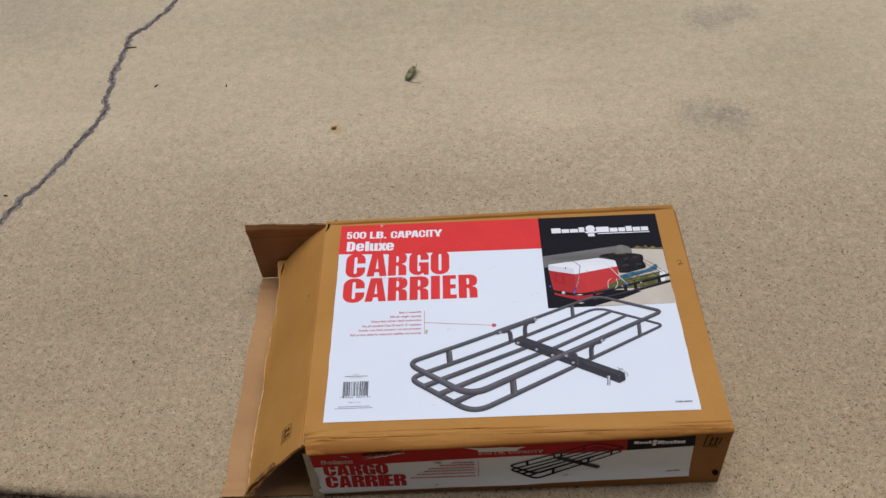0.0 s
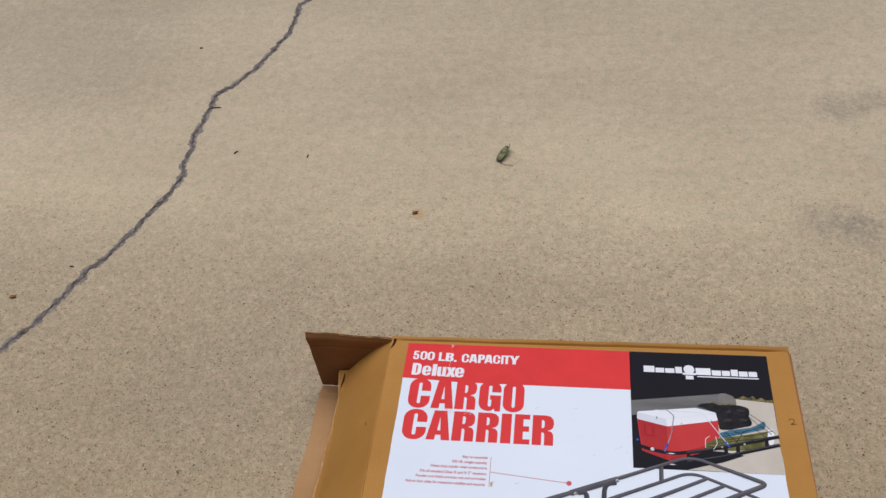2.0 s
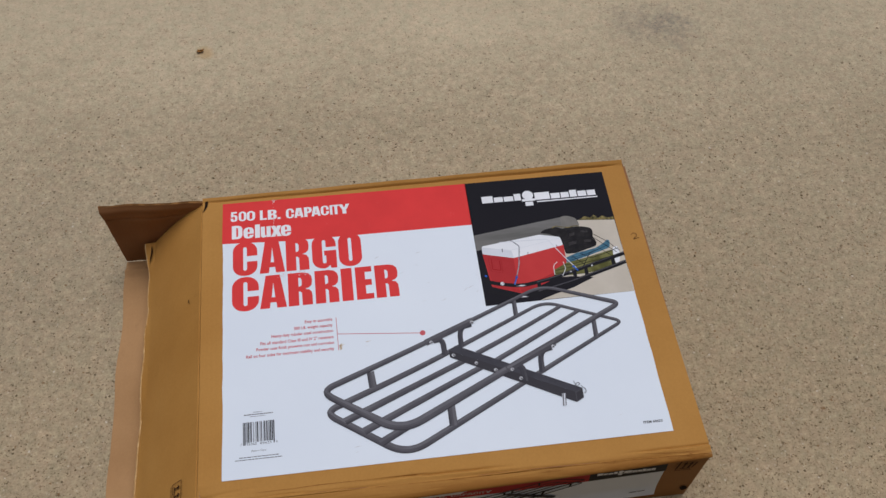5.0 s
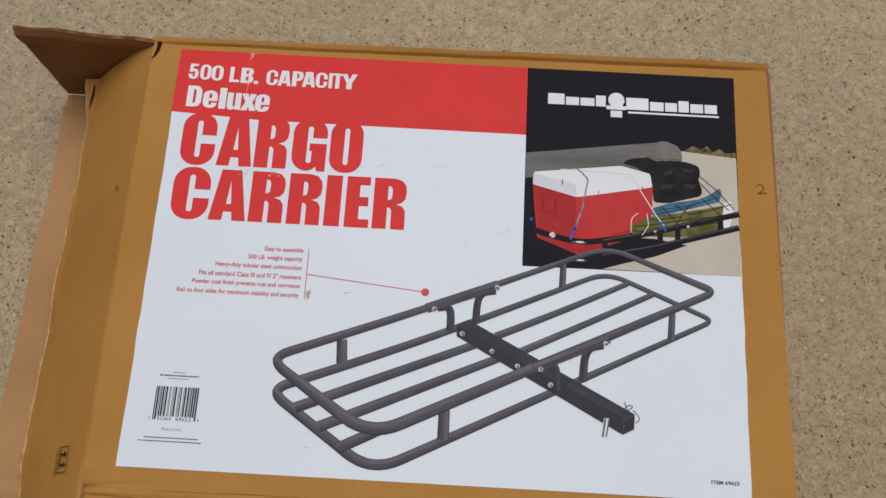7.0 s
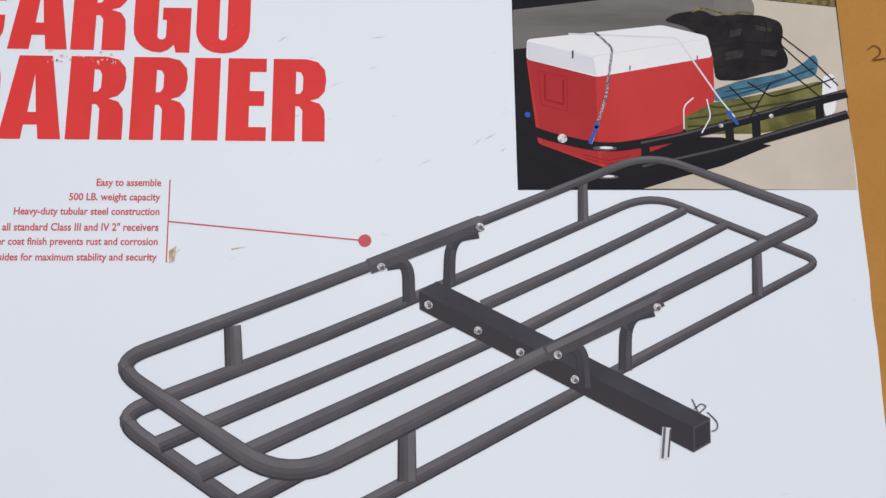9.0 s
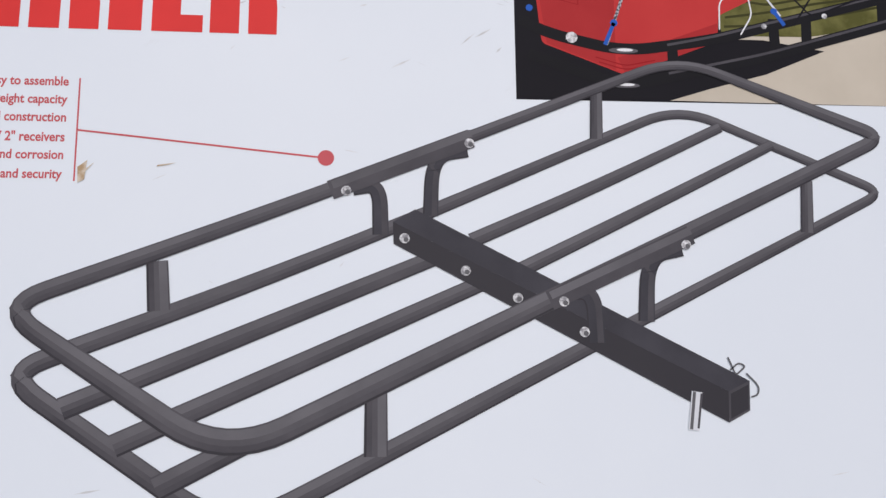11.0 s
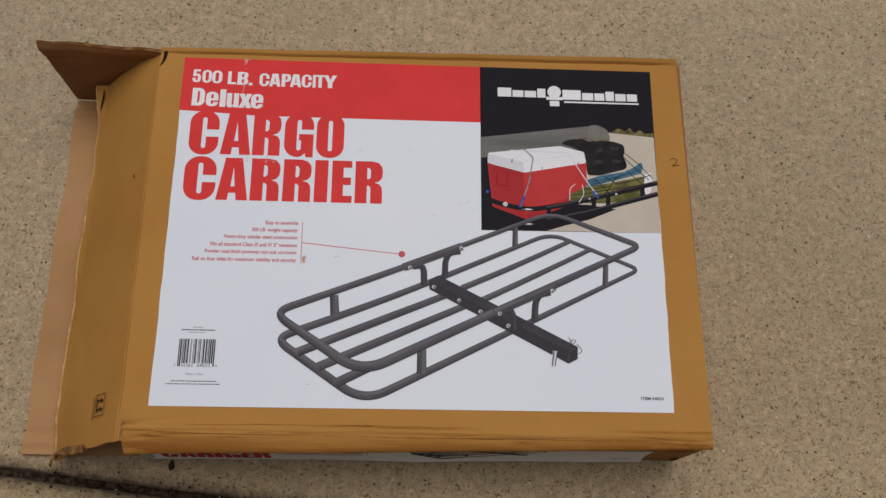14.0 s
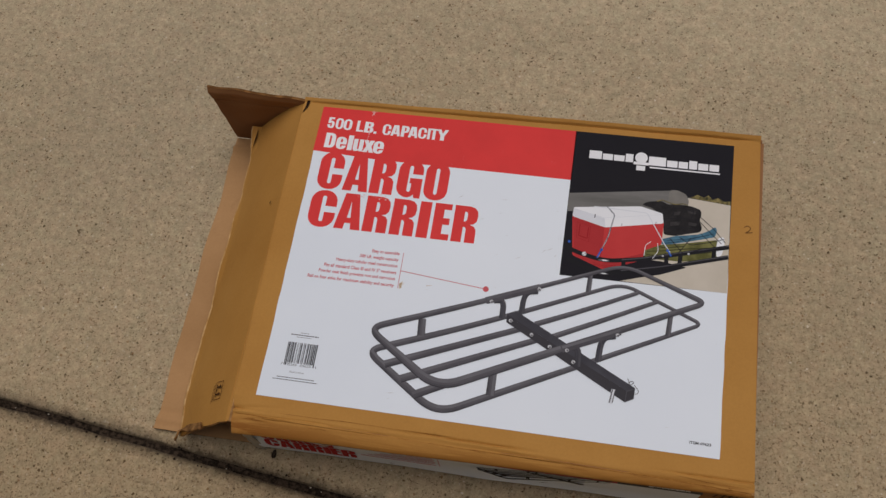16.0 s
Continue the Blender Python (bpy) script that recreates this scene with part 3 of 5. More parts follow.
def build_flap_rim():
    """The pale rolled rim of torn paper along the flap's outer edge, and a crushed strip at its near corner."""
    flap = bpy.data.objects["top_flap"]
    points = [Vector(top_flap(1.0, v / 60)) + Vector((-0.0002, 0, -0.0012 + 0.0008 * wob(v, 0, 0.4, 3.0))) for v in range(0, 61)]
    part("flap_rim", tube_mesh(points, 0.0030), M_RIM, flap, "pale frayed paper rim")
    a, b = Vector(top_flap(0.99, 0.012)), Vector(top_flap(0.45, 0.0))
    tip = a + Vector((-0.006, -0.015, -0.006))
    verts, faces = [], []
    for i in range(13):
        f = i / 12
        p = b.lerp(a, min(1, f * 1.5)) if f < 0.667 else a.lerp(tip, (f - 0.667) * 3)
        w = 0.016 * (0.35 + 0.8 * math.sin(math.pi * min(1, 0.15 + 0.75 * f)))
        for j in range(5):
            g = j / 4 - 0.5
            twist = 0.4 + 1.3 * f + 0.5 * wob(f, 0.2, 4.0, 2.0)
            verts.append(p + Vector((0.3 * w * g, -w * g * math.cos(twist), w * g * math.sin(twist) + 0.0055 + 0.0025 * wob(f * 3, g, 3.0, 5.0))))
        if i:
            faces += [((i - 1) * 5 + j, (i - 1) * 5 + j + 1, i * 5 + j + 1, i * 5 + j) for j in range(4)]
    strip = part("crushed_strip", mesh_of(verts, faces, "strip", True), M_CRUSH, flap, "crushed brown strip of card")
    mod = strip.modifiers.new("thickness", "SOLIDIFY")
    mod.thickness = 0.003


def bottom_flap(u, v):
    y = Y0 + 0.002 + (0.518 - Y0) * v
    x = X0 + 0.02 - (0.205 + 0.004 * wob(v, 0, 6.0, 3.0) - 0.008 * v) * u
    z = 0.0068 + 0.003 * u * (0.5 + wob(u, v, 4.0, 8.0)) + 0.0008 * wob(u, v * 3, 9.0, 2.0)
    z += 0.0045 * notch(v - 0.962, 0.008) - 0.002 * notch(v - 0.94, 0.006) + 0.003 * notch(v - 0.03, 0.010) - 0.002 * notch(v - 0.055, 0.006)
    return (x, y, z)


part("bottom_flap", sheet(lambda u, v: bottom_flap(1 - u, v), 20, 140, 0.0045, cut=2), [M_CARD_PALE, M_CARD_IN, M_EDGE], box, "faded tan end flap lying flat on the concrete")


def side_flap(u, v):
    # stands out from the far side; u outwards, v up
    x = X0 - 0.176 * u
    x -= 0.008 * u * v
    y = 0.517 + 0.010 * u + 0.003 * wob(u, v, 4.0, 5.0) + 0.0016 * notch(v - 0.80, 0.02) - 0.0014 * notch(v - 0.93, 0.03) + 0.004 * max(0, v - 0.95) / 0.05 * u
    return (x, y, 0.010 + (H - 0.011 - 0.006 * u + 0.0012 * wob(u, 0.5, 7.0, 3.0)) * v)


part("side_flap", sheet(side_flap, 40, 80, T, cut=2), [M_CARD, M_CARD_IN, M_DARKEDGE], box, "brown inner face of the standing side flap")

build_flap_rim()

# ---- the printed label: flat layers of ink on a sheet of white paper ----
LABEL_W, LABEL_D = 680, 505
LZ, INK = H + 0.0007, 0.00007


class Art:
    """Draws flat shapes in millimetres on a paper whose lower left corner and directions are given."""

    def __init__(self, paper, corner, right, up, scale=0.001, lift=0.0):
        self.paper, self.o, self.r, self.u = paper, Vector(corner), Vector(right) * scale, Vector(up) * scale
        self.n = Vector(right).cross(Vector(up)).normalized()
        self.lift, self.bend = lift, None

    def at(self, x, y, layer):
        p = self.o + self.r * x + self.u * y + self.n * (self.lift + INK * layer)
        return self.bend(p) if self.bend else p

    def fill(self, name, loops, layer, material, label=""):
        flat = [[Vector((x, y, 0)) for x, y in loop] for loop in loops]
        tris = tessellate_polygon(flat)
        pts = [p for loop in flat for p in loop]
        faces = []
        for a, b, c in tris:
            turn = (pts[b] - pts[a]).cross(pts[c] - pts[a]).z
            if abs(turn) > 1e-9:
                faces.append((a, b, c) if turn > 0 else (a, c, b))
        me = mesh_of([self.at(p.x, p.y, layer) for p in pts], faces, name)
        return part(name, me, material, self.paper, label)

    def many(self, name, polys, layer, material, label="", stuff=False):
        """Simple convex shapes, each a part of its own, or fine print joined as one."""
        if not stuff and len(polys) > 1:
            return [self.many(name, [p], layer + 0.02 * i, material, label) for i, p in enumerate(polys)]
        verts, faces = [], []
        for poly in polys:
            k = len(verts)
            area = sum(a[0] * b[1] - b[0] * a[1] for a, b in zip(poly, poly[1:] + poly[:1]))
            verts += [self.at(x, y, layer) for x, y in (poly if area > 0 else poly[::-1])]
            faces.append(tuple(range(k, k + len(poly))))
        return tagged(part(name, mesh_of(verts, faces, name), material, self.paper, label), kind="stuff" if stuff else "")

    def stroke(self, name, lines, width, layer, material, shift=0.0, label="", full=None):
        """Lines of even width, each moved sideways by shift; closed when the first point is met again."""
        if len(lines) > 1:
            return [self.stroke(name, [one], width, layer + 0.03 * i, material, shift, label, full) for i, one in enumerate(lines)]
        verts, faces = [], []
        for line in lines:
            closed = len(line) > 3 and (Vector(line[0]) - Vector(line[-1])).length < 0.01
            pts = [Vector(p) for p in (line[:-1] if closed else line)]
            n, k = len(pts), len(verts)
            for i, p in enumerate(pts):
                a = pts[i - 1] if closed or i else p
                b = pts[(i + 1) % n] if closed or i < n - 1 else p
                d = (b - a).normalized()
                side = Vector((-d.y, d.x))
                lit = side if side.y > 0.3 or (abs(side.y) <= 0.3 and side.x > 0) else -side
                w = width(p.x, p.y) if callable(width) else width
                if closed and shift:
                    # where a rail turns its other side up, the light band spreads over it and the dark one runs out
                    turned = max(-1.0, min(1.0, side.y * 2.2))
                    lit = side * turned
                    w *= abs(turned) if shift < 0 else 1.8 - 0.8 * abs(turned)
                for f in (0.5, -0.5):
                    # shift is towards the upper, or on uprights the right, side of the line
                    q = p + side * w * f + lit * shift * (full(p.x, p.y) if full else 1)
                    verts.append(self.at(q.x, q.y, layer))
            for i in range(n if closed else n - 1):
                a, b = k + 2 * i, k + 2 * ((i + 1) % n)
                faces.append((a, a + 1, b + 1, b))
        return part(name, mesh_of(verts, faces, name), material, self.paper, label)

    def text(self, name, words, x0, x1, y0, y1, layer, material, bold=0.0, label=""):
        """Words in the built-in font, fitted to the box from (x0, y0) to (x1, y1)."""
        cu = bpy.data.curves.new("type", "FONT")
        cu.body, cu.offset, cu.resolution_u = words, bold, 3
        ob = new("type", cu)
        me = bpy.data.meshes.new_from_object(ob.evaluated_get(bpy.context.evaluated_depsgraph_get()))
        bpy.data.objects.remove(ob)
        bpy.data.curves.remove(cu)
        co = [v.co.copy() for v in me.vertices]
        ax, bx = min(c.x for c in co), max(c.x for c in co)
        ay, by = min(c.y for c in co), max(c.y for c in co)
        for v, c in zip(me.vertices, co):
            v.co = self.at(x0 + (c.x - ax) / (bx - ax) * (x1 - x0), y0 + (c.y - ay) / (by - ay) * (y1 - y0), layer)
        return part(name, me, material, self.paper, label)


def rounded(x0, y0, x1, y1, r, n=6):
    r = min(r, (x1 - x0) / 2 - 0.01, (y1 - y0) / 2 - 0.01)
    out = []
    for cx, cy, a in ((x1 - r, y1 - r, 0), (x0 + r, y1 - r, 90), (x0 + r, y0 + r, 180), (x1 - r, y0 + r, 270)):
        out += [(cx + r * math.cos(radians(a + 90 * k / n)), cy + r * math.sin(radians(a + 90 * k / n))) for k in range(n + 1)]
    return out


def disc(x, y, r, n=16):
    return [(x + r * math.cos(2 * math.pi * k / n), y + r * math.sin(2 * math.pi * k / n)) for k in range(n)]


def bent(points, r, closed=False, n=8):
    """A line through the points with its corners rounded off over the length r, or one length for each corner."""
    pts = [Vector(p) for p in points]
    out = []
    k = len(pts)
    radii = r if isinstance(r, tuple) else (r,) * k
    for i, p in enumerate(pts):
        r = radii[i]
        if not closed and i in (0, k - 1):
            out.append(tuple(p))
            continue
        a, b = pts[i - 1], pts[(i + 1) % k]
        s, e = p + (a - p).normalized() * min(r, (a - p).length / 2), p + (b - p).normalized() * min(r, (b - p).length / 2)
        out += [tuple(s.lerp(p, f / n).lerp(p.lerp(e, f / n), f / n)) for f in range(n + 1)]
    return out + [out[0]] if closed else out


def heavy_letter(ch, x, y, w, h, k=0.425):
    """Loops of a heavy, narrow letter in the box at (x, y) of width w and height h; k: the stroke's share of the width."""
    s, t = k * w, 0.15 * h
    q = lambda *ps: [(x + a, y + b) for a, b in ps]
    f = lambda *ps: [(x + a * w, y + b * h) for a, b in ps]
    if ch in "Il":
        return [q((0, 0), (w, 0), (w, h), (0, h))]
    if ch == ".":
        return [q((0, 0), (w, 0), (w, 0.2 * h), (0, 0.2 * h))]
    if ch == "L":
        return [q((0, 0), (w, 0), (w, t * 1.1), (1.2 * s, t * 1.1), (1.2 * s, h), (0, h))]
    if ch == "T":
        m = 1.2 * s
        return [q(((w - m) / 2, 0), ((w + m) / 2, 0), ((w + m) / 2, h - t), (w, h - t), (w, h), (0, h), (0, h - t), ((w - m) / 2, h - t))]
    if ch == "Y":
        m = 1.05 * s
        return [q(((w - m) / 2, 0), ((w + m) / 2, 0), ((w + m) / 2, 0.4 * h), (w, h), (w - s, h), (w / 2, 0.62 * h), (s, h), (0, h), ((w - m) / 2, 0.4 * h))]
    if ch == "E":
        st = 0.56 * w
        return [q((0, 0), (w, 0), (w, t * 1.1), (st, t * 1.1), (st, 0.42 * h), (w * 0.93, 0.42 * h), (w * 0.93, 0.60 * h), (st, 0.60 * h), (st, h - t * 1.1), (w * 0.97, h - t * 1.1), (w * 0.97, h), (0, h))]
    if ch == "A":
        st = 0.85 * s
        return [q((0, 0), (st, 0), (st + 0.03 * w, 0.17 * h), (w - st - 0.03 * w, 0.17 * h), (w - st, 0), (w, 0), (0.77 * w, h), (0.23 * w, h)), f((0.44, 0.32), (0.575, 0.32), (0.51, 0.78))]
    if ch in "O0":
        return [rounded(x, y, x + w, y + h, 0.46 * w), rounded(x + s, y + t, x + w - s, y + h - t, 0.2 * w)]
    if ch == "5":
        return [f((0.08, 1), (0.92, 1), (0.92, 0.84), (0.42, 0.84), (0.40, 0.65), (0.6, 0.68), (0.85, 0.62), (1, 0.48), (1, 0.2), (0.88, 0.05), (0.6, 0), (0.35, 0), (0.1, 0.06), (0, 0.2), (0, 0.33), (0.38, 0.33), (0.38, 0.2), (0.45, 0.14), (0.56, 0.14), (0.63, 0.2), (0.63, 0.44), (0.56, 0.51), (0.45, 0.51), (0.38, 0.45), (0.03, 0.46))]
    if ch == "D":
        return [f((0, 0), (0.6, 0), (0.85, 0.06), (1, 0.22), (1, 0.78), (0.85, 0.94), (0.6, 1), (0, 1)), f((0.42, 0.16), (0.53, 0.17), (0.6, 0.25), (0.6, 0.75), (0.53, 0.83), (0.42, 0.84))]
    if ch == "B":
        return [f((0, 0), (0.65, 0), (0.9, 0.06), (1, 0.2), (1, 0.36), (0.92, 0.47), (0.8, 0.52), (0.92, 0.57), (0.98, 0.68), (0.98, 0.83), (0.88, 0.95), (0.62, 1), (0, 1)), f((0.4, 0.15), (0.55, 0.15), (0.62, 0.22), (0.62, 0.36), (0.55, 0.43), (0.4, 0.43)), f((0.4, 0.6), (0.54, 0.6), (0.61, 0.66), (0.61, 0.78), (0.54, 0.85), (0.4, 0.85))]
    if ch == "P":
        return [f((0, 0), (0.42, 0), (0.42, 0.38), (0.66, 0.38), (0.9, 0.44), (1, 0.58), (1, 0.82), (0.9, 0.95), (0.64, 1), (0, 1)), f((0.42, 0.54), (0.55, 0.54), (0.62, 0.6), (0.62, 0.78), (0.55, 0.85), (0.42, 0.85))]
    if ch == "u":
        return [f((0, 1), (0.42, 1), (0.42, 0.22), (0.5, 0.16), (0.58, 0.22), (0.58, 1), (1, 1), (1, 0), (0.6, 0), (0.58, 0.09), (0.45, 0.0), (0.2, -0.02), (0.05, 0.06), (0, 0.2))]
    if ch == "x":
        return [f((0, 0), (0.42, 0), (0.5, 0.25), (0.58, 0), (1, 0), (0.74, 0.5), (0.97, 1), (0.57, 1), (0.5, 0.76), (0.44, 1), (0.03, 1), (0.27, 0.5))]
    outer, inner = rounded(0, 0, w, h, 0.46 * w), rounded(s, t, w - s, h - t, 0.09 * w)
    if ch == "e":
        return [f((1, 0.40), (1, 0.72), (0.93, 0.88), (0.75, 0.98), (0.5, 1.01), (0.25, 0.98), (0.07, 0.88), (0, 0.72), (0, 0.28), (0.07, 0.12), (0.25, 0.02), (0.5, -0.01), (0.75, 0.02), (0.93, 0.12), (1, 0.3), (0.6, 0.3), (0.58, 0.19), (0.5, 0.15), (0.43, 0.19), (0.41, 0.3), (0.41, 0.40)), f((0.41, 0.56), (0.6, 0.56), (0.6, 0.75), (0.56, 0.84), (0.45, 0.84), (0.41, 0.75))]
    if ch == "C":
        # from the upper end of the stroke round to the lower end, then back inside
        up, lo = 0.575 * h, 0.41 * h
        o = [(w, up)] + [p for p in outer if p[1] > up] + [p for p in outer if p[1] <= up and p[0] < w / 2] + [p for p in outer if p[1] < lo and p[0] >= w / 2] + [(w, lo)]
        top_in = [p for p in inner if p[1] > up]
        low_in = [p for p in inner if p[1] <= up and p[0] < w / 2] + [p for p in inner if p[1] < lo and p[0] >= w / 2]
        i = [(w - s, lo)] + low_in[::-1] + top_in[::-1] + [(w - s, up)]
        return [q(*(o + i))]
    if ch == "G":
        up, lo = 0.63 * h, 0.525 * h
        o = [(w, up)] + [p for p in outer if p[1] > up] + [p for p in outer if p[1] <= up and p[0] < w / 2] + [(w * 0.5, 0), (w * 0.62, 0.03 * h), (w * 0.72, 0.09 * h), (w * 0.76, 0), (w, 0), (w, lo)]
        top_in = [p for p in inner if p[1] > up]
        low_in = [p for p in inner if p[1] <= up and p[0] < w / 2] + [p for p in inner if p[1] < lo * 0.5 and p[0] >= w / 2]
        i = [(w * 0.5, lo), (w * 0.5, 0.38 * h), (w - s, 0.38 * h)] + low_in[::-1] + top_in[::-1] + [(w - s, up)]
        return [q(*(o + i))]
    if ch == "R":
        bowl = [(0.62, 1), (0.84, 0.965), (0.97, 0.87), (1, 0.74), (0.97, 0.60), (0.86, 0.52), (0.70, 0.49), (0.88, 0.455), (0.97, 0.37), (0.985, 0.25)]
        return [f((0, 0), (0.43, 0), (0.43, 0.42), (0.50, 0.42), (0.56, 0.37), (0.565, 0), (0.985, 0), *bowl[::-1], (0, 1)), f((0.43, 0.57), (0.51, 0.575), (0.56, 0.62), (0.565, 0.78), (0.52, 0.835), (0.43, 0.845))]
    return []


def carrier_picture(art, z, small=False):
    """The printed picture of a steel carrier: two rounded rails, slats, posts and a square hitch tube."""
    upper = bent([(149, 125.5), (310, 187.2), (525.5, 276.8), (649, 230), (268.5, 46)], (25, 90, 26, 13, 36), True)
    lower = bent([(154, 90.2), (314, 152.2), (524.6, 246.2), (645.5, 195.8), (273, 8)], (22, 90, 24, 12, 34), True)
    slats = [[(184.5, 72.3), (388, 157.6)], [(212, 53.2), (408, 141)], [(234.4, 31.3), (279, 54)], bent([(400.4, 164), (470, 195.2), (549, 234)], 60), bent([(427.1, 147.2), (505, 185.7), (580, 224)], 60)]
    posts = [[(229.3, 151), (231.5, 124)], [(475.3, 254.7), (474.3, 225.2)], [(347.7, 81.6), (347.8, 46.5)], [(599.2, 202.4), (597, 171.1)]]
    stays = [bent([(334, 193.5), (349, 196), (349.7, 167)], 13), bent([(398.9, 216.5), (378.8, 213), (377.5, 178)], 18), bent([(521.3, 160.5), (501, 156), (498.5, 119)], 20), bent([(455, 136), (469, 135), (469.5, 107)], 12)]
    # the drawing is in perspective: tubes nearer to the viewer are drawn thicker
    thick_up = lambda x, y: 15.2 + 0.0045 * x - 0.043 * y
    thick_low = lambda x, y: 13.9 - 0.0072 * x - 0.0182 * y
    slim = lambda f, g: (lambda x, y: f(x, y) * g)

    def tubes(name, lines, width, layer, label="", body=M_TUBE):
        art.stroke(name, lines, width, layer, M_RAIL if small else body, 0, label)
        if not small:
            art.stroke(name + "_flank", lines, slim(width, 0.62), layer + 0.25, M_TUBE_MID if body is M_TUBE else body, 0.15, full=width)
            art.stroke(name + "_sheen", lines, slim(width, 0.36), layer + 0.5, M_TUBE_LIT if body is M_TUBE else M_TUBE, 0.25, full=width)
            art.stroke(name + "_underside", lines, slim(width, 0.10), layer + 0.5, M_TUBE_DARK, -0.44, full=width)

    tubes("printed_rail", [lower], thick_low, z)
    tubes("printed_slat", slats, slim(thick_low, 1.08), z + 1)
    tubes("printed_post", posts, slim(thick_low, 1.22), z + 2)
    tubes("printed_stay", stays[:2], slim(thick_low, 1.10), z + 2, body=M_TUBE_DEEP)
    # square hitch tube: side, top, open end
    art.fill("printed_tube_side", [[(356.5, 174.4), (543.3, 80.1), (542.4, 63.1), (356.9, 161.9)]], z + 3, M_TUBE_DARK)
    art.fill("printed_tube_top", [[(356.5, 174.4), (368.9, 181.7), (555.7, 85.9), (543.3, 80.1)]], z + 3.2, M_TUBE_DEEP)
    art.fill("printed_tube_end", [[(543.2, 80.1), (555.7, 86), (554.8, 69.5), (542.4, 63)]], z + 3.4, M_TUBE)
    if not small:
        art.fill("printed_tube_mouth", [[(544.4, 78.8), (554.8, 83.8), (554, 70.4), (543.6, 65)]], z + 3.6, M_TUBE_DARK)
    tubes("printed_stay", stays[2:], slim(thick_low, 1.16), z + 3.8, body=M_TUBE_DEEP)
    tubes("printed_rail", [upper], thick_up, z + 4.6)
    art.stroke("printed_sleeve", [[(321.6, 192.0), (401.2, 224.0)], [(443.9, 130.3), (527.1, 169)]], 11.2, z + 5.4, M_TUBE)
    if small:
        return
    art.stroke("printed_sleeve_sheen", [[(322.6, 195), (401, 227)], [(444.5, 133.3), (527, 171.4)]], 4.5, z + 5.6, M_TUBE_LIT)
    bolts = [(330.4, 191.8), (400, 221), (524, 163), (452, 130), (363, 165), (397, 147), (426, 132), (463, 113)]
    art.many("printed_bolt", [disc(x, y, 2.9, 10) for x, y in bolts], z + 6, M_CHROME)
    art.many("printed_bolt_shade", [disc(x + 0.8, y - 0.8, 1.5, 8) for x, y in bolts], z + 6.2, M_GREY_TYPE)
    art.stroke("printed_pin", [[(525, 80), (522, 59)]], 6.0, z + 6, M_LID_SIDE)
    art.stroke("printed_pin_sheen", [[(523.6, 80), (520.6, 59.5)]], 1.8, z + 6.1, M_GREY_TYPE)
    art.stroke("printed_pin_shade", [[(527.6, 79), (524.6, 60)]], 1.3, z + 6.2, M_TUBE)
    art.stroke("printed_clip", [bent([(544, 99), (548, 89), (554, 94), (550, 96), (545, 92)], 2), bent([(554, 90), (561, 83), (560, 78), (556, 77)], 4)], 0.9, z + 6, M_GREY_TYPE)


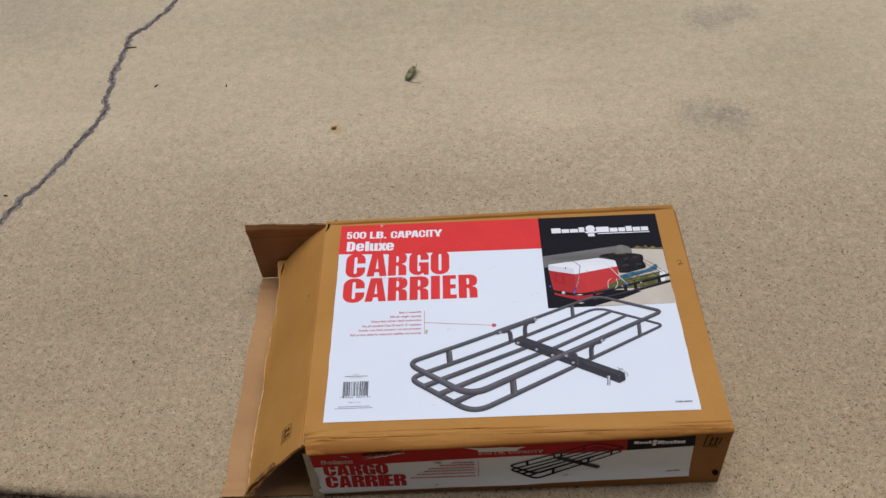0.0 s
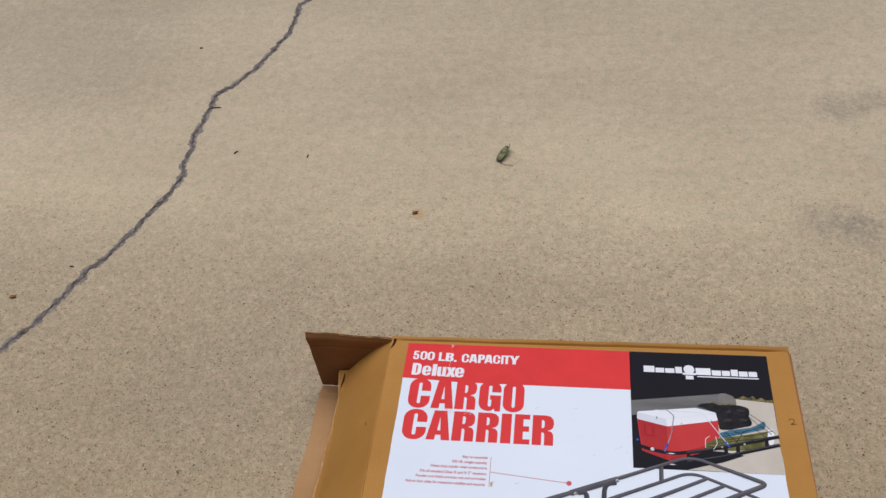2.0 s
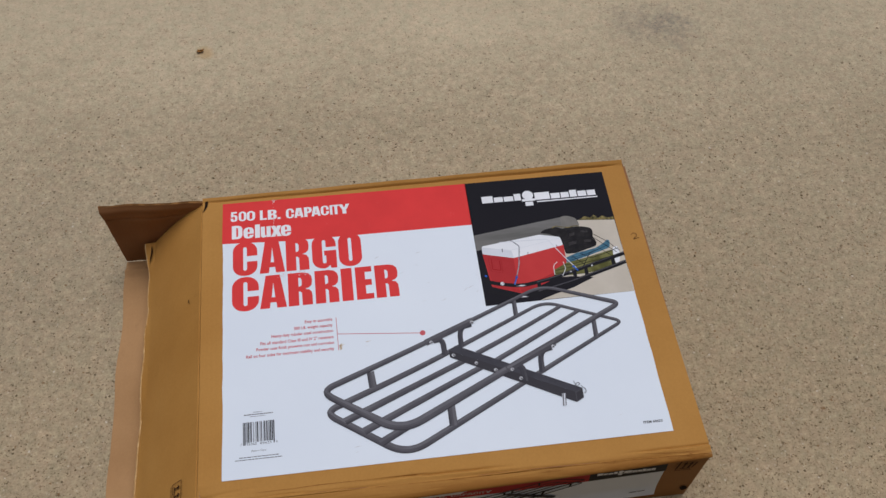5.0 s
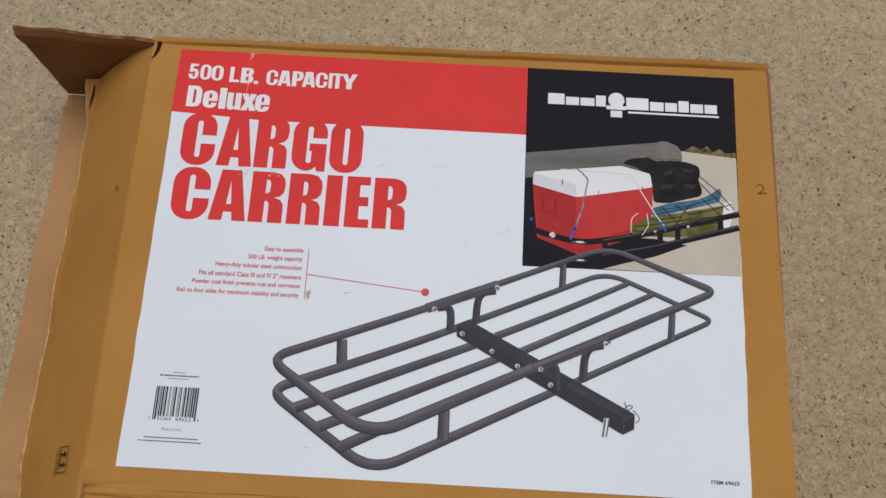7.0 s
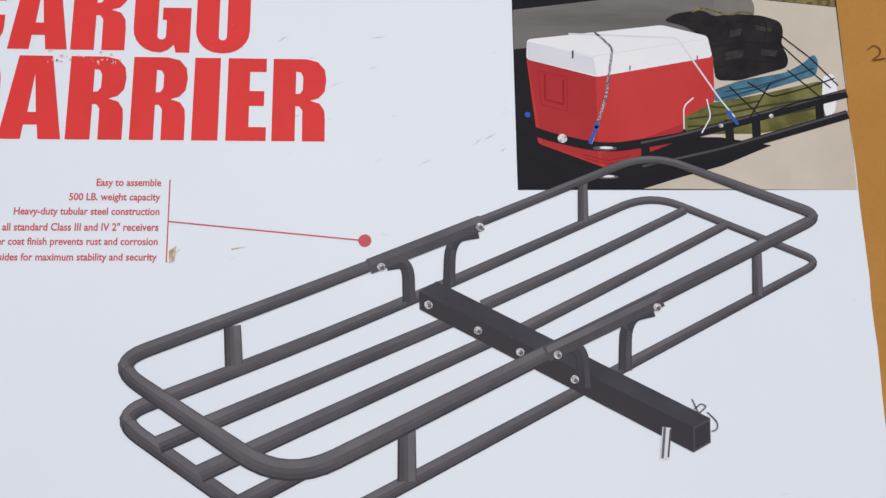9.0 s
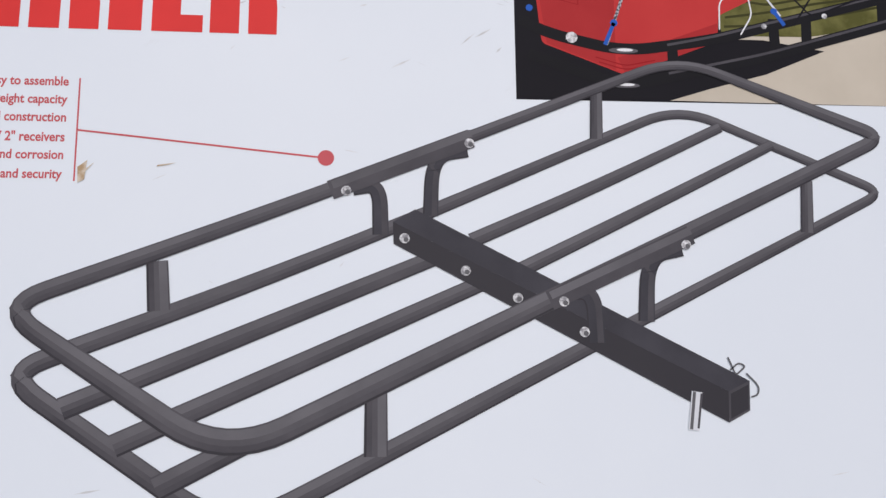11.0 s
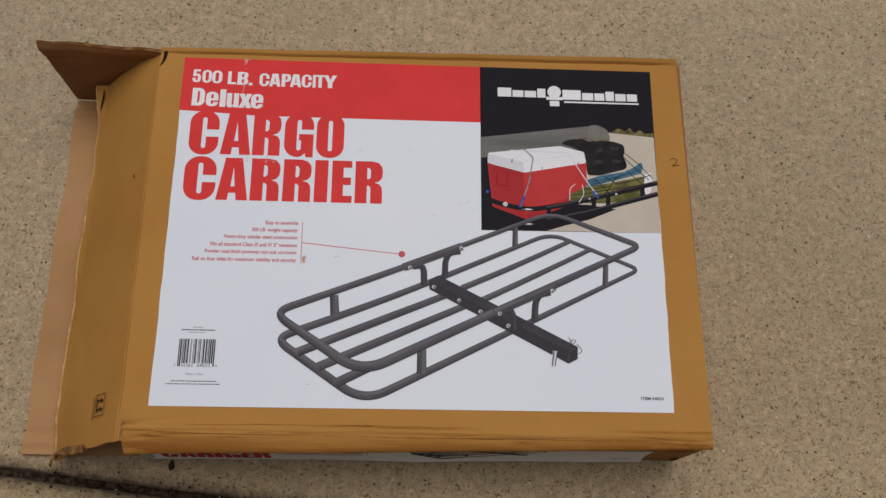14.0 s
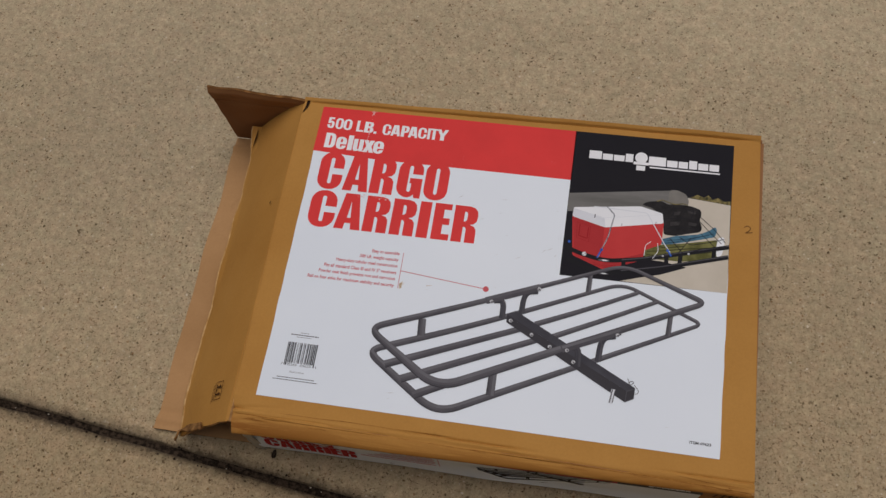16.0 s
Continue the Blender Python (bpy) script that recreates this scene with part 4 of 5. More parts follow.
def cargo_photo(art, z):
    """The printed photo above the carrier: a loaded carrier behind a vehicle on pale ground."""
    art.fill("photo_ground", [[(600, 404), (679.5, 397), (679.5, 250), (520, 250), (560, 300)]], z, M_SAND)
    art.fill("photo_grass", [[(616, 403), (640, 401), (660, 399), (679.5, 397.5), (679.5, 404), (668, 403), (660, 408), (652, 404), (645, 411), (638, 406), (628, 410), (622, 406)]], z + 0.4, M_GRASS)
    art.fill("photo_bumper", [[(428.5, 390)] + bent([(470, 396), (590, 413), (612, 409), (617, 390), (560, 372)], 9)[1:-1] + [(560, 372), (428.5, 358)]], z + 0.6, M_BUMPER)
    art.fill("photo_bumper_end", [bent([(584, 413), (596, 415), (612, 408), (616, 389), (584, 380)], 6, True)[:-1]], z + 0.8, M_BUMPER_END)
    art.fill("photo_shade", [[(429, 300), (500, 290), (580, 290), (618, 284), (606, 279), (580, 268), (545, 258), (520, 250), (429, 250)]], z + 0.8, M_BLACK)
    art.fill("photo_bag", [bent([(543, 383), (552, 389), (574, 393), (584, 387), (593, 390), (620, 389), (635, 384), (636, 374), (633, 366), (638, 354), (636, 346), (618, 341), (598, 335), (580, 335), (578, 367), (559, 379)], 5, True)[:-1]], z + 1, M_BAG)
    art.stroke("photo_cord", [bent([(566, 391), (574, 395), (585, 391), (596, 389), (606, 392), (614, 390)], 5)], 1.6, z + 1.4, M_GRASS)
    art.stroke("photo_bag_fold", [bent([(585, 380), (603, 384), (631, 378)], 5), bent([(580, 362), (606, 367), (634, 365)], 5), bent([(583, 346), (608, 351), (635, 350)], 5), bent([(592, 388), (594, 375), (589, 367)], 5), bent([(620, 388), (624, 378), (620, 367)], 5)], 1.0, z + 1.35, M_BLACK)
    art.many("photo_bag_gleam", [[(594, 376), (604, 378), (602, 372), (594, 370)], [(614, 382), (628, 380), (626, 375), (615, 377)], [(589, 358), (605, 361), (602, 354), (589, 351)], [(617, 361), (630, 360), (628, 355), (617, 356)]], z + 1.3, M_BAG_LIT)
    art.fill("photo_blue_roll", [bent([(577, 327), (598, 335), (634, 342), (649, 350), (658, 358), (661, 352), (658, 340), (613, 326), (588, 319), (577, 318)], 4, True)[:-1]], z + 1.6, M_BLUE)
    art.stroke("photo_blue_fold", [bent([(586, 326), (613, 331), (650, 343)], 4), bent([(581, 320), (613, 329), (657, 346)], 4)], 1.2, z + 1.7, M_BLUE_DEEP)
    art.fill("photo_olive_roll", [bent([(555, 316), (562, 322), (576, 317), (612, 324), (662, 336), (670, 326), (671, 316), (657, 302), (609, 293), (554, 292), (553, 305)], 5, True)[:-1]], z + 1.8, M_OLIVE)
    art.stroke("photo_olive_fold", [bent([(557, 304), (583, 308), (615, 315), (664, 323)], 5), bent([(556, 298), (586, 300), (618, 306), (655, 314)], 5), bent([(562, 316), (584, 313), (612, 319)], 5)], 1.6, z + 1.9, M_OLIVE_DEEP)
    art.fill("photo_white_roll", [bent([(663, 340), (672, 342), (673, 327), (669, 310), (662, 306), (660, 319)], 4, True)[:-1]], z + 2, M_LID)
    art.fill("photo_cooler", [bent([(437.5, 352), (490, 338), (579.5, 356), (578, 318), (553, 305), (551, 288), (494, 265), (444, 284)], 3, True)[:-1]], z + 2.2, M_COOLER)
    art.fill("photo_cooler_side", [[(438, 352), (489, 339), (488, 268), (447, 284)]], z + 2.3, M_COOLER_SIDE)
    art.fill("photo_cooler_side", [[(489.5, 276), (552, 300), (551, 288), (494, 265)]], z + 2.35, M_COOLER_SIDE)
    art.stroke("photo_cooler_recess", [bent([(451, 338), (450.5, 318), (464, 314.5), (464.5, 334)], 1.5)], 1.7, z + 2.5, M_COOLER_DARK)
    art.stroke("photo_cooler_recess", [[(446, 341), (467.5, 336), (466.5, 309), (447.5, 314), (446, 341)]], 0.8, z + 2.5, M_COOLER_DARK)
    art.stroke("photo_cooler_line", [[(439, 350), (489, 337), (578, 354.5)]], 1.2, z + 2.5, M_COOLER_DARK)
    art.fill("photo_lid", [bent([(438.5, 366), (542, 379.5), (576.5, 371), (579, 354), (490, 336.5), (437.5, 350)], 3, True)[:-1]], z + 2.6, M_LID)
    art.fill("photo_lid_side", [[(438.5, 364), (488, 352), (490, 337.5), (438.5, 350)]], z + 2.8, M_LID_SIDE)
    art.stroke("photo_lid_line", [[(439, 364), (488, 353), (577, 369)]], 0.5, z + 2.9, M_LID_SIDE)
    art.many("photo_latch", [[(472, 357), (473.5, 358), (473, 351), (471.8, 351)], [(515, 346), (516, 346), (515.5, 342), (514.8, 342)], [(567, 355), (568, 355), (567.5, 351), (566.8, 351)]], z + 3, M_TYPE)
    art.stroke("photo_rail", [bent([(430, 299), (448, 290), (493, 280), (548, 289), (680, 326)], 18), bent([(436, 277), (492, 258), (580, 279), (679, 309)], 16)], 7.0, z + 3.2, M_RAIL)
    art.stroke("photo_rail_post", [[(587, 304), (587, 280)], [(608, 305), (607, 284)], [(658, 322), (657, 301)], [(523, 285), (523, 268)]], 6.5, z + 3.0, M_RAIL)
    oval = lambda cx, cy, a, b: [(cx + a * math.cos(k * math.pi / 8), cy + b * math.sin(k * math.pi / 8)) for k in range(16)]
    art.many("photo_rail_glint", [oval(493, 280.6, 9, 1.8), oval(493, 258.8, 9, 1.6)], z + 3.45, M_TUBE_LIT)
    art.many("photo_rail_glint", [oval(494, 281.0, 5, 1.0), oval(494, 259.2, 5, 0.9)], z + 3.6, M_LID)
    art.stroke("photo_rail_sheen", [bent([(520, 285), (548, 291), (680, 328)], 12), bent([(520, 267), (580, 281), (679, 311)], 12)], 1.6, z + 3.45, M_TUBE)
    art.stroke("photo_cooler_rib", [bent([(476, 276), (494, 271), (512, 275)], 4), bent([(478, 273), (494, 268.5), (510, 272)], 4)], 0.8, z + 2.55, M_COOLER_DARK)
    art.many("photo_bolt", [disc(462, 288, 3.6, 9), disc(581, 299, 1.8, 8), disc(620, 307, 1.8, 8)], z + 3.5, M_CHROME)
    art.stroke("photo_bungee", [bent([(490, 373), (503, 360), (496, 321), (483, 284)], 4)], 1.9, z + 3.8, M_CORD)
    art.stroke("photo_bungee", [bent([(470, 371), (553, 369), (582, 320), (592, 306)], 4)], 1.3, z + 3.8, M_LID_SIDE)
    art.stroke("photo_net", [bent([(634, 372), (655, 354), (674, 332)], 4), bent([(630, 368), (645, 352), (668, 330)], 4), bent([(590, 330), (612, 306), (640, 318), (676, 326)], 5), bent([(604, 334), (622, 322), (650, 330), (672, 338)], 5), [(600, 300), (622, 334)], [(636, 344), (664, 318)]], 1.1, z + 3.8, M_BLACK)
    art.stroke("photo_rope", [bent([(562, 321), (554, 314), (553, 296)], 4), bent([(572, 320), (574, 306), (566, 293)], 4)], 0.9, z + 3.8, M_LID)
    art.many("photo_hook", [disc(488, 298, 2.4, 8), disc(588, 309, 2.2, 8), disc(437, 306, 2.2, 8)], z + 4, M_HOOK)
    art.stroke("photo_hook_strap", [[(488, 298), (482, 284)], [(588, 309), (594, 300)]], 2.4, z + 4, M_HOOK)


def maker_mark(art, x0, y0, x1, y1, z):
    """The maker's mark as plain white shapes: two word-long bars, a tow ball between them and a rule."""
    k = (x1 - x0) / 211
    yb, yt = y0 + 0.30 * (y1 - y0), y1
    blocks, x = [], x0
    for w, tall in ((20, 1.0), (16, 0.74), (17, 0.72), (12, 1.0)):
        blocks.append((x, x + w * k, yb + 2.2 * k, yb + 2.2 * k + tall * (yt - yb - 2.2 * k)))
        x += (w + 1.7) * k
    x = x0 + 95 * k
    for w, tall in ((27, 0.95), (16.5, 0.70), (14.5, 0.70), (12.5, 0.9), (15.5, 0.70), (15, 0.70)):
        blocks.append((x, x + w * k, yb, yb + tall * (yt - yb)))
        x += (w + 1.8) * k
    art.many("maker_mark_bar", [[(a, c), (b, c), (b, d), (a, d)] for a, b, c, d in blocks], z, M_WHITE)
    cx = x0 + 83 * k
    art.many("maker_mark_ball", [disc(cx, y1 - 5 * k, 10 * k, 18)], z, M_WHITE)
    art.many("maker_mark_stem", [[(cx - 4 * k, yb), (cx + 4 * k, yb), (cx + 4 * k, y1 - 10 * k), (cx - 4 * k, y1 - 10 * k)], [(cx - 12 * k, yb - 1 * k), (cx + 12 * k, yb - 1 * k), (cx + 12 * k, yb + 4 * k), (cx - 12 * k, yb + 4 * k)], [(cx - 7 * k, y0 - 4 * k), (cx + 7 * k, y0 - 4 * k), (cx + 7 * k, yb - 2.5 * k), (cx - 7 * k, yb - 2.5 * k)]], z + 0.3, M_WHITE)
    art.many("maker_mark_rule", [[(x0 + 97 * k, yb - 5 * k), (x0 + 207 * k, yb - 5 * k), (x0 + 207 * k, yb - 2.6 * k), (x0 + 97 * k, yb - 2.6 * k)]], z, M_WHITE)


def spans_500():
    """Left and right of each letter of the first line."""
    return ((13, 24.6), (26.8, 40), (40.7, 55), (63.3, 75.4), (77, 92.3), (93.6, 98.6), (108.4, 122.4), (122.9, 138.6), (140, 153.2), (152.6, 168.4), (169, 183.2), (184.8, 189.2), (189.3, 201.8), (200.4, 219.6))


def build_top_label():
    x0, y0 = -0.340, 0.0
    paper = part("label", sheet(lambda u, v: (x0 + 0.68 * u + 0.0012 * wob(u, v * 3, 5.0, 2.0) * (1 if 0 < u < 1 else 1), y0 + 0.5034 * v, LZ), 40, 30, 0.0005), [M_PAPER, M_PAPER], box, "glossy white paper label with red band, black photo corner and carrier picture")
    art = Art(paper, (x0, y0, LZ), (1, 0, 0), (0, 1, 0))
    art.fill("red_band", [[(-0.6, 504.3), (429, 503.7), (429, 413.4), (110, 413.8), (60, 416.5), (-1.5, 419.5)]], 1, M_RED, "red printed band")
    art.fill("black_panel", [[(428, 503.8), (681, 504.3), (680.5, 400), (679.5, 250), (428, 248.5)]], 1, M_BLACK, "black printed corner panel")
    for ch, (a, b) in zip("500LB.CAPACITY", spans_500()):
        art.fill("lettering", heavy_letter(ch, a, 465.0 - 3.6 * min(1.0, a / 110), b - a, 20.6, 0.33), 2, M_WHITE)
    for ch, a, b, tall in (("D", 15, 32.8, 28), ("e", 34.9, 52.2, 23), ("l", 54.4, 62.8, 28), ("u", 64.3, 81.2, 22.5), ("x", 81.2, 100, 22.5), ("e", 98.6, 116, 23)):
        art.fill("lettering", heavy_letter(ch, a, 427.6 - 0.025 * a, b - a, tall, 0.42), 2, M_WHITE)
    for word, y, h, boxes in (("CARGO", 352.5, 65.5, ((16.5, 57.5), (61, 103.2), (105.5, 144.5), (149.5, 190.5), (194.5, 233.5))),
                              ("CARRIER", 284, 63.5, ((15, 59), (60.5, 104), (107, 147), (151.5, 190.5), (195, 213.5), (219, 247.5), (251.5, 290)))):
        for ch, (a, b) in zip(word, boxes):
            low, tall = (y - 1.2, h + 2.4) if ch in "CGO" else (y, h)
            art.fill("lettering", heavy_letter(ch, a, low, b - a, tall), 3, M_RED)
    lines = (("Easy to assemble", 131.5, 252), ("500 LB. weight capacity", 113.5, 241.5), ("Heavy-duty tubular steel construction", 77, 231), ('Fits all standard Class III and IV 2" receivers', 59.5, 220), ("Powder coat finish prevents rust and corrosion", 53, 209.5), ("Rail on four sides for maximum stability and security", 37, 198.5))
    for words, a, y in lines:
        low = y - (3.9 if any(c in words for c in "ypgq") else 2.7)
        art.text("lettering", words, a, 176, low, y + 3.2, 2, M_RED_TEXT, 0.024)
    art.many("leader_line", [[(181.5, 254.5), (182.4, 254.5), (183, 195), (182.1, 195)], [(182.5, 224.8), (319, 211.3), (319, 210.2), (182.5, 223.7)]], 2, M_RED_TEXT)
    art.many("leader_dot", [disc(318.8, 210.8, 4.6, 20)], 3, M_RED_TEXT)
    # barcode
    rnd = random.Random(7)
    x, bars = 31.0, []
    while x < 77.5:
        w = 0.62 * rnd.choice((1, 1, 2, 3, 3, 4))
        low = 51.5 if x < 34 or x > 75 or 52.5 < x < 55 else 55.5
        bars.append([(x, low), (min(x + w, 78), low), (min(x + w, 78), 88), (x, 88)])
        x += w + 0.62 * rnd.choice((1, 1, 2, 3))
    art.many("barcode", bars, 2, M_TYPE, stuff=True)
    for digits, a, b in (("7", 27, 28.8), ("92363", 36, 51), ("69623", 56.5, 73), ("4", 79.8, 81.8)):
        art.text("barcode_digits", digits, a, b, 51, 54.8, 2, M_TYPE)
    art.text("lettering", "Made in China", 43, 65, 40.2, 43.2, 2, M_GREY_TYPE)
    art.text("lettering", "ITEM 69623", 637, 667, 16.2, 20.4, 2, M_TYPE, 0.03)

    def small_print(a, b, y, h):
        bits, x = [], a
        while x < b:
            w = min(rnd.uniform(2.0, 6.5), b - x)
            bits.append([(x, y - h / 2), (x + w, y - h / 2), (x + w, y + h / 2), (x, y + h / 2)])
            x += w + 0.75
        art.many("small_print", bits, 2, M_GREY_TYPE, stuff=True)

    small_print(47, 60, 103.7, 0.8)
    small_print(32.5, 76, 100.1, 1.6)
    small_print(42, 65, 96.8, 0.8)
    small_print(25, 83, 32.4, 1.25)
    small_print(19, 88.5, 28.7, 1.25)
    maker_mark(art, 453.5, 447, 665, 471, 2)
    cargo_photo(art, 2)
    carrier_picture(art, 7)
    # rubbed and torn marks on the paper
    rub = []
    for k in range(26):
        y = 504 - 3.1 * k + rnd.uniform(-0.6, 0.6)
        x = 87.2 - 0.05 * k + 1.4 * wob(k, 0, 0.23, 3.0)
        w, tall = rnd.uniform(0.3, 1.3), rnd.uniform(1.0, 3.2)
        if rnd.random() < 0.8:
            rub.append([(x - w, y), (x - 0.2 * w, y + 0.6 * tall), (x + 0.3, y + tall), (x + w * rnd.uniform(0.4, 1.2), y + 0.3 * tall), (x + 0.3 * w, y - 0.4)])
    rub.append([(84, 503.6), (95, 503.6), (90, 502.5), (88.5, 497), (87, 498), (86.5, 502)])
    for k in range(24):
        x, y = rnd.uniform(86, 142), 344.0 + rnd.uniform(-3.5, 12.0) * rnd.random()
        w = rnd.uniform(0.3, 1.5)
        rub.append([(x - w, y - 0.3), (x, y + 0.7), (x + w, y + 0.2), (x + 0.4 * w, y - rnd.uniform(0.6, 2.4))])
    art.many("rubbed_mark", rub, 6.4, M_RUB, stuff=True)
    scuffs = []
    for k in range(34):
        x, y = rnd.uniform(8, 672), rnd.uniform(8, 300)
        if k < 20:
            x, y = rnd.uniform(255, 425), rnd.uniform(262, 410)
        a, far = rnd.uniform(-0.6, 0.9), rnd.uniform(1.5, 7)
        w = rnd.uniform(0.15, 0.5)
        dx, dy = math.cos(a) * far, math.sin(a) * far
        scuffs.append([(x - dx, y - dy), (x + w, y - w), (x + dx, y + dy), (x - w, y + w)])
    art.many("scuff", scuffs, 1.5, M_SCUFF, stuff=True)
    art.many("stain", [[(184, 203), (189, 207), (188, 196), (184.5, 194)], [(227, 205), (237, 206.5), (232, 205), (226, 204)], [(186, 200), (193, 206), (187, 199)]], 6.4, M_TORN)
    return paper


build_top_label()


def build_front_label():
    y = Y0 + 0.0026

    def curl(p):
        # the lower edge has come unstuck and stands off the card
        off = 0.0080 * max(0.0, min(1.0, (0.072 - p[2]) / 0.045)) ** 1.5 * (0.75 + 0.35 * wob(p[0], 0.4, 5.0, 2.0))
        return Vector((p[0], p[1] - off, p[2] + 0.35 * off))

    def place(u, v):
        x, z = -0.3705 + 0.006 * v + (0.699 - 0.0115 * v) * u, 0.016 + 0.020 * u + (0.153 - 0.009 * u) * v + 0.0012 * wob(u, 0.2, 12.0, 4.0) * (1 - v)
        return curl((x, y - 0.0006 + 0.0005 * wob(u * 4, v, 3.0, 1.0), z))

    paper = part("front_label", sheet(place, 80, 30, 0.0005), [M_PAPER, M_PAPER], box, "scuffed white side label, its red top strip torn")
    art = Art(paper, (0, y - 0.0012, 0), (1, 0, 0), (0, 0, 1))
    art.bend = curl
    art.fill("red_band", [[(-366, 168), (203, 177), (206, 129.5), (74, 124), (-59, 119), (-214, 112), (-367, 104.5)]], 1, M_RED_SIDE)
    art.fill("black_panel", [[(203, 177.5), (323, 178.5), (326, 136.5), (206, 129)]], 1, M_BLACK)
    for ch, (a, b) in zip("500LB.CAPACITY", spans_500()):
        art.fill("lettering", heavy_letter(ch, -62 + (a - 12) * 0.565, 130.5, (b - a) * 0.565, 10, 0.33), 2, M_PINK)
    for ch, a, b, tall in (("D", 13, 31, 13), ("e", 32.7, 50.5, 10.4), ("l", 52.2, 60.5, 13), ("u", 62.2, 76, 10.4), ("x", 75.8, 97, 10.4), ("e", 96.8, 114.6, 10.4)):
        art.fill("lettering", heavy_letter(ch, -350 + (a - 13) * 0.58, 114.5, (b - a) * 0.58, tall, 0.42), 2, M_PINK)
    for word, yy, h, a, b in (("CARGO", 74.5, 36.5, -349, -228), ("CARRIER", 35.5, 36.5, -350, -197)):
        wide = {"I": 0.5, "E": 0.8}
        total = sum(wide.get(c, 1.1) for c in word)
        x = a
        for c in word:
            w = (b - a) * wide.get(c, 1.1) / total
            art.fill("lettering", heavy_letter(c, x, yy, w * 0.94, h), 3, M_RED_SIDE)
            x += w
    rnd = random.Random(5)
    for yy, a in ((106, -111), (97.5, -135), (88, -155), (79, -164), (69, -178), (58.5, -190)):
        bits, x = [], a
        while x < -70:
            w = min(rnd.uniform(4, 11), -69 - x)
            bits.append([(x, yy - 1.5 + (x + 70) * 0.01), (x + w, yy - 1.5), (x + w, yy + 1.5), (x, yy + 1.5 + (x + 70) * 0.01)])
            x += w + 1.0
        art.many("small_print", bits, 2, M_RED_TEXT, stuff=True)
    art.many("leader_line", [[(-63, 111), (-62, 111), (-62.5, 56), (-63.5, 56)]], 2, M_RED_TEXT)
    art.many("small_print", [[(284, 53), (296, 53.8), (296, 56), (284, 55)], [(298, 54), (310, 55), (310, 57), (298, 56)]], 2, M_TYPE, stuff=True)
    maker_mark(art, 216, 144, 310, 158, 2)
    small = Art(paper, (-0.068, y - 0.0013, 0.036), (1, 0, 0.036), (0, 0, 1), 0.000412)
    small.bend = curl
    carrier_picture(small, 2, True)
    # torn places where the red paper has come away, and scuffs on the white
    # a strip of the torn red paper stands out below the fold
    def peel(u, v):
        w = math.sin(math.pi * (0.06 + 0.90 * u)) ** 0.6 * (0.85 + 0.3 * wob(u, 0.3, 6.0, 2.0))
        return (-0.272 + 0.078 * u, y - 0.0016 - 0.0125 * v * w, 0.141 + 0.014 * u + 0.007 * v * w + 0.0015 * wob(u, v, 3.0, 6.0))

    part("torn_strip", sheet(peel, 24, 6, 0.0006), [M_TORN, M_TORN], paper, "strip of torn pale paper peeling off")

    def loose(u, v):
        # pale backing at the open corner, bulging out towards the ground
        out = 0.0012 + 0.0080 * (1 - v) ** 1.4 * (1 - 0.35 * abs(2 * u - 1)) + 0.0016 * wob(u * 2, v * 4, 3.0, 7.0)
        return (-0.379 + (0.010 + 0.011 * (1 - v)) * u + 0.002 * wob(v, 0.2, 8.0, 3.0), y - out, 0.003 + 0.150 * v)

    part("loose_paper", sheet(loose, 12, 30, 0.0008), [M_BACKING, M_BACKING], box, "pale crumpled paper backing at the open corner")
    art.fill("torn_strip", [[(-272, 128.5), (-240, 134), (-211, 141), (-194, 144.5), (-196, 146.5), (-214, 144.5), (-250, 136)]], 7, M_TORN)
    art.fill("torn_strip", [[(-312, 140), (-296, 135), (-300, 139), (-310, 144)]], 7, M_TORN)
    art.fill("torn_strip", [[(-88, 156), (-63, 147), (-62, 140.5), (-30, 139.5), (7, 140), (12, 147.5), (24, 153), (4, 152), (-20, 154), (-50, 153)]], 7, M_WHITE)
    art.many("scuff", [[(-147, 109.5), (-134, 106), (-126, 107.5), (-134, 109.5)], [(-148, 34), (-142, 37), (-137, 34), (-142, 35)], [(90, 52), (99, 51), (108, 55), (98, 53)]], 7, M_GREY_TYPE)


build_front_label()


def build_flap_symbol():
    """A small stamped frame with two upright arrows on the drooping flap."""
    def on(u, v):
        return Vector(top_flap(u, v))
    e = 1e-3
    c = on(0.285, 0.094)
    ux = (on(0.315 - e, 0.092) - on(0.315 + e, 0.092)).normalized()
    uy = (on(0.315, 0.092 + e) - on(0.315, 0.092 - e)).normalized()
    flap = bpy.data.objects["top_flap"]
    art = Art(flap, c - ux * 0.012 - uy * 0.014, ux, uy, 0.00082, 0.0022)
    fr = lambda a, b, c2, d: [(a, b), (c2, b), (c2, d), (a, d), (a, b)]
    art.stroke("stamp_frame", [fr(0, 0, 28, 34)], 1.8, 1, M_STAMP)
    art.stroke("stamp_arrow", [[(6, 10), (23, 10)], [(6, 24), (23, 24)]], 2.8, 1, M_STAMP)
    art.many("stamp_arrow", [[(17, 5.5), (24, 10), (17, 14.5)], [(17, 19.5), (24, 24), (17, 28.5)], [(4.5, 5.5), (7, 5.5), (7, 28.5), (4.5, 28.5)]], 1.3, M_STAMP)
    art.stroke("stamp_print", [[(-4, -3), (-4, 33)], [(-7, -6), (-7, 30)]], 0.9, 1, M_STAMP)


build_flap_symbol()


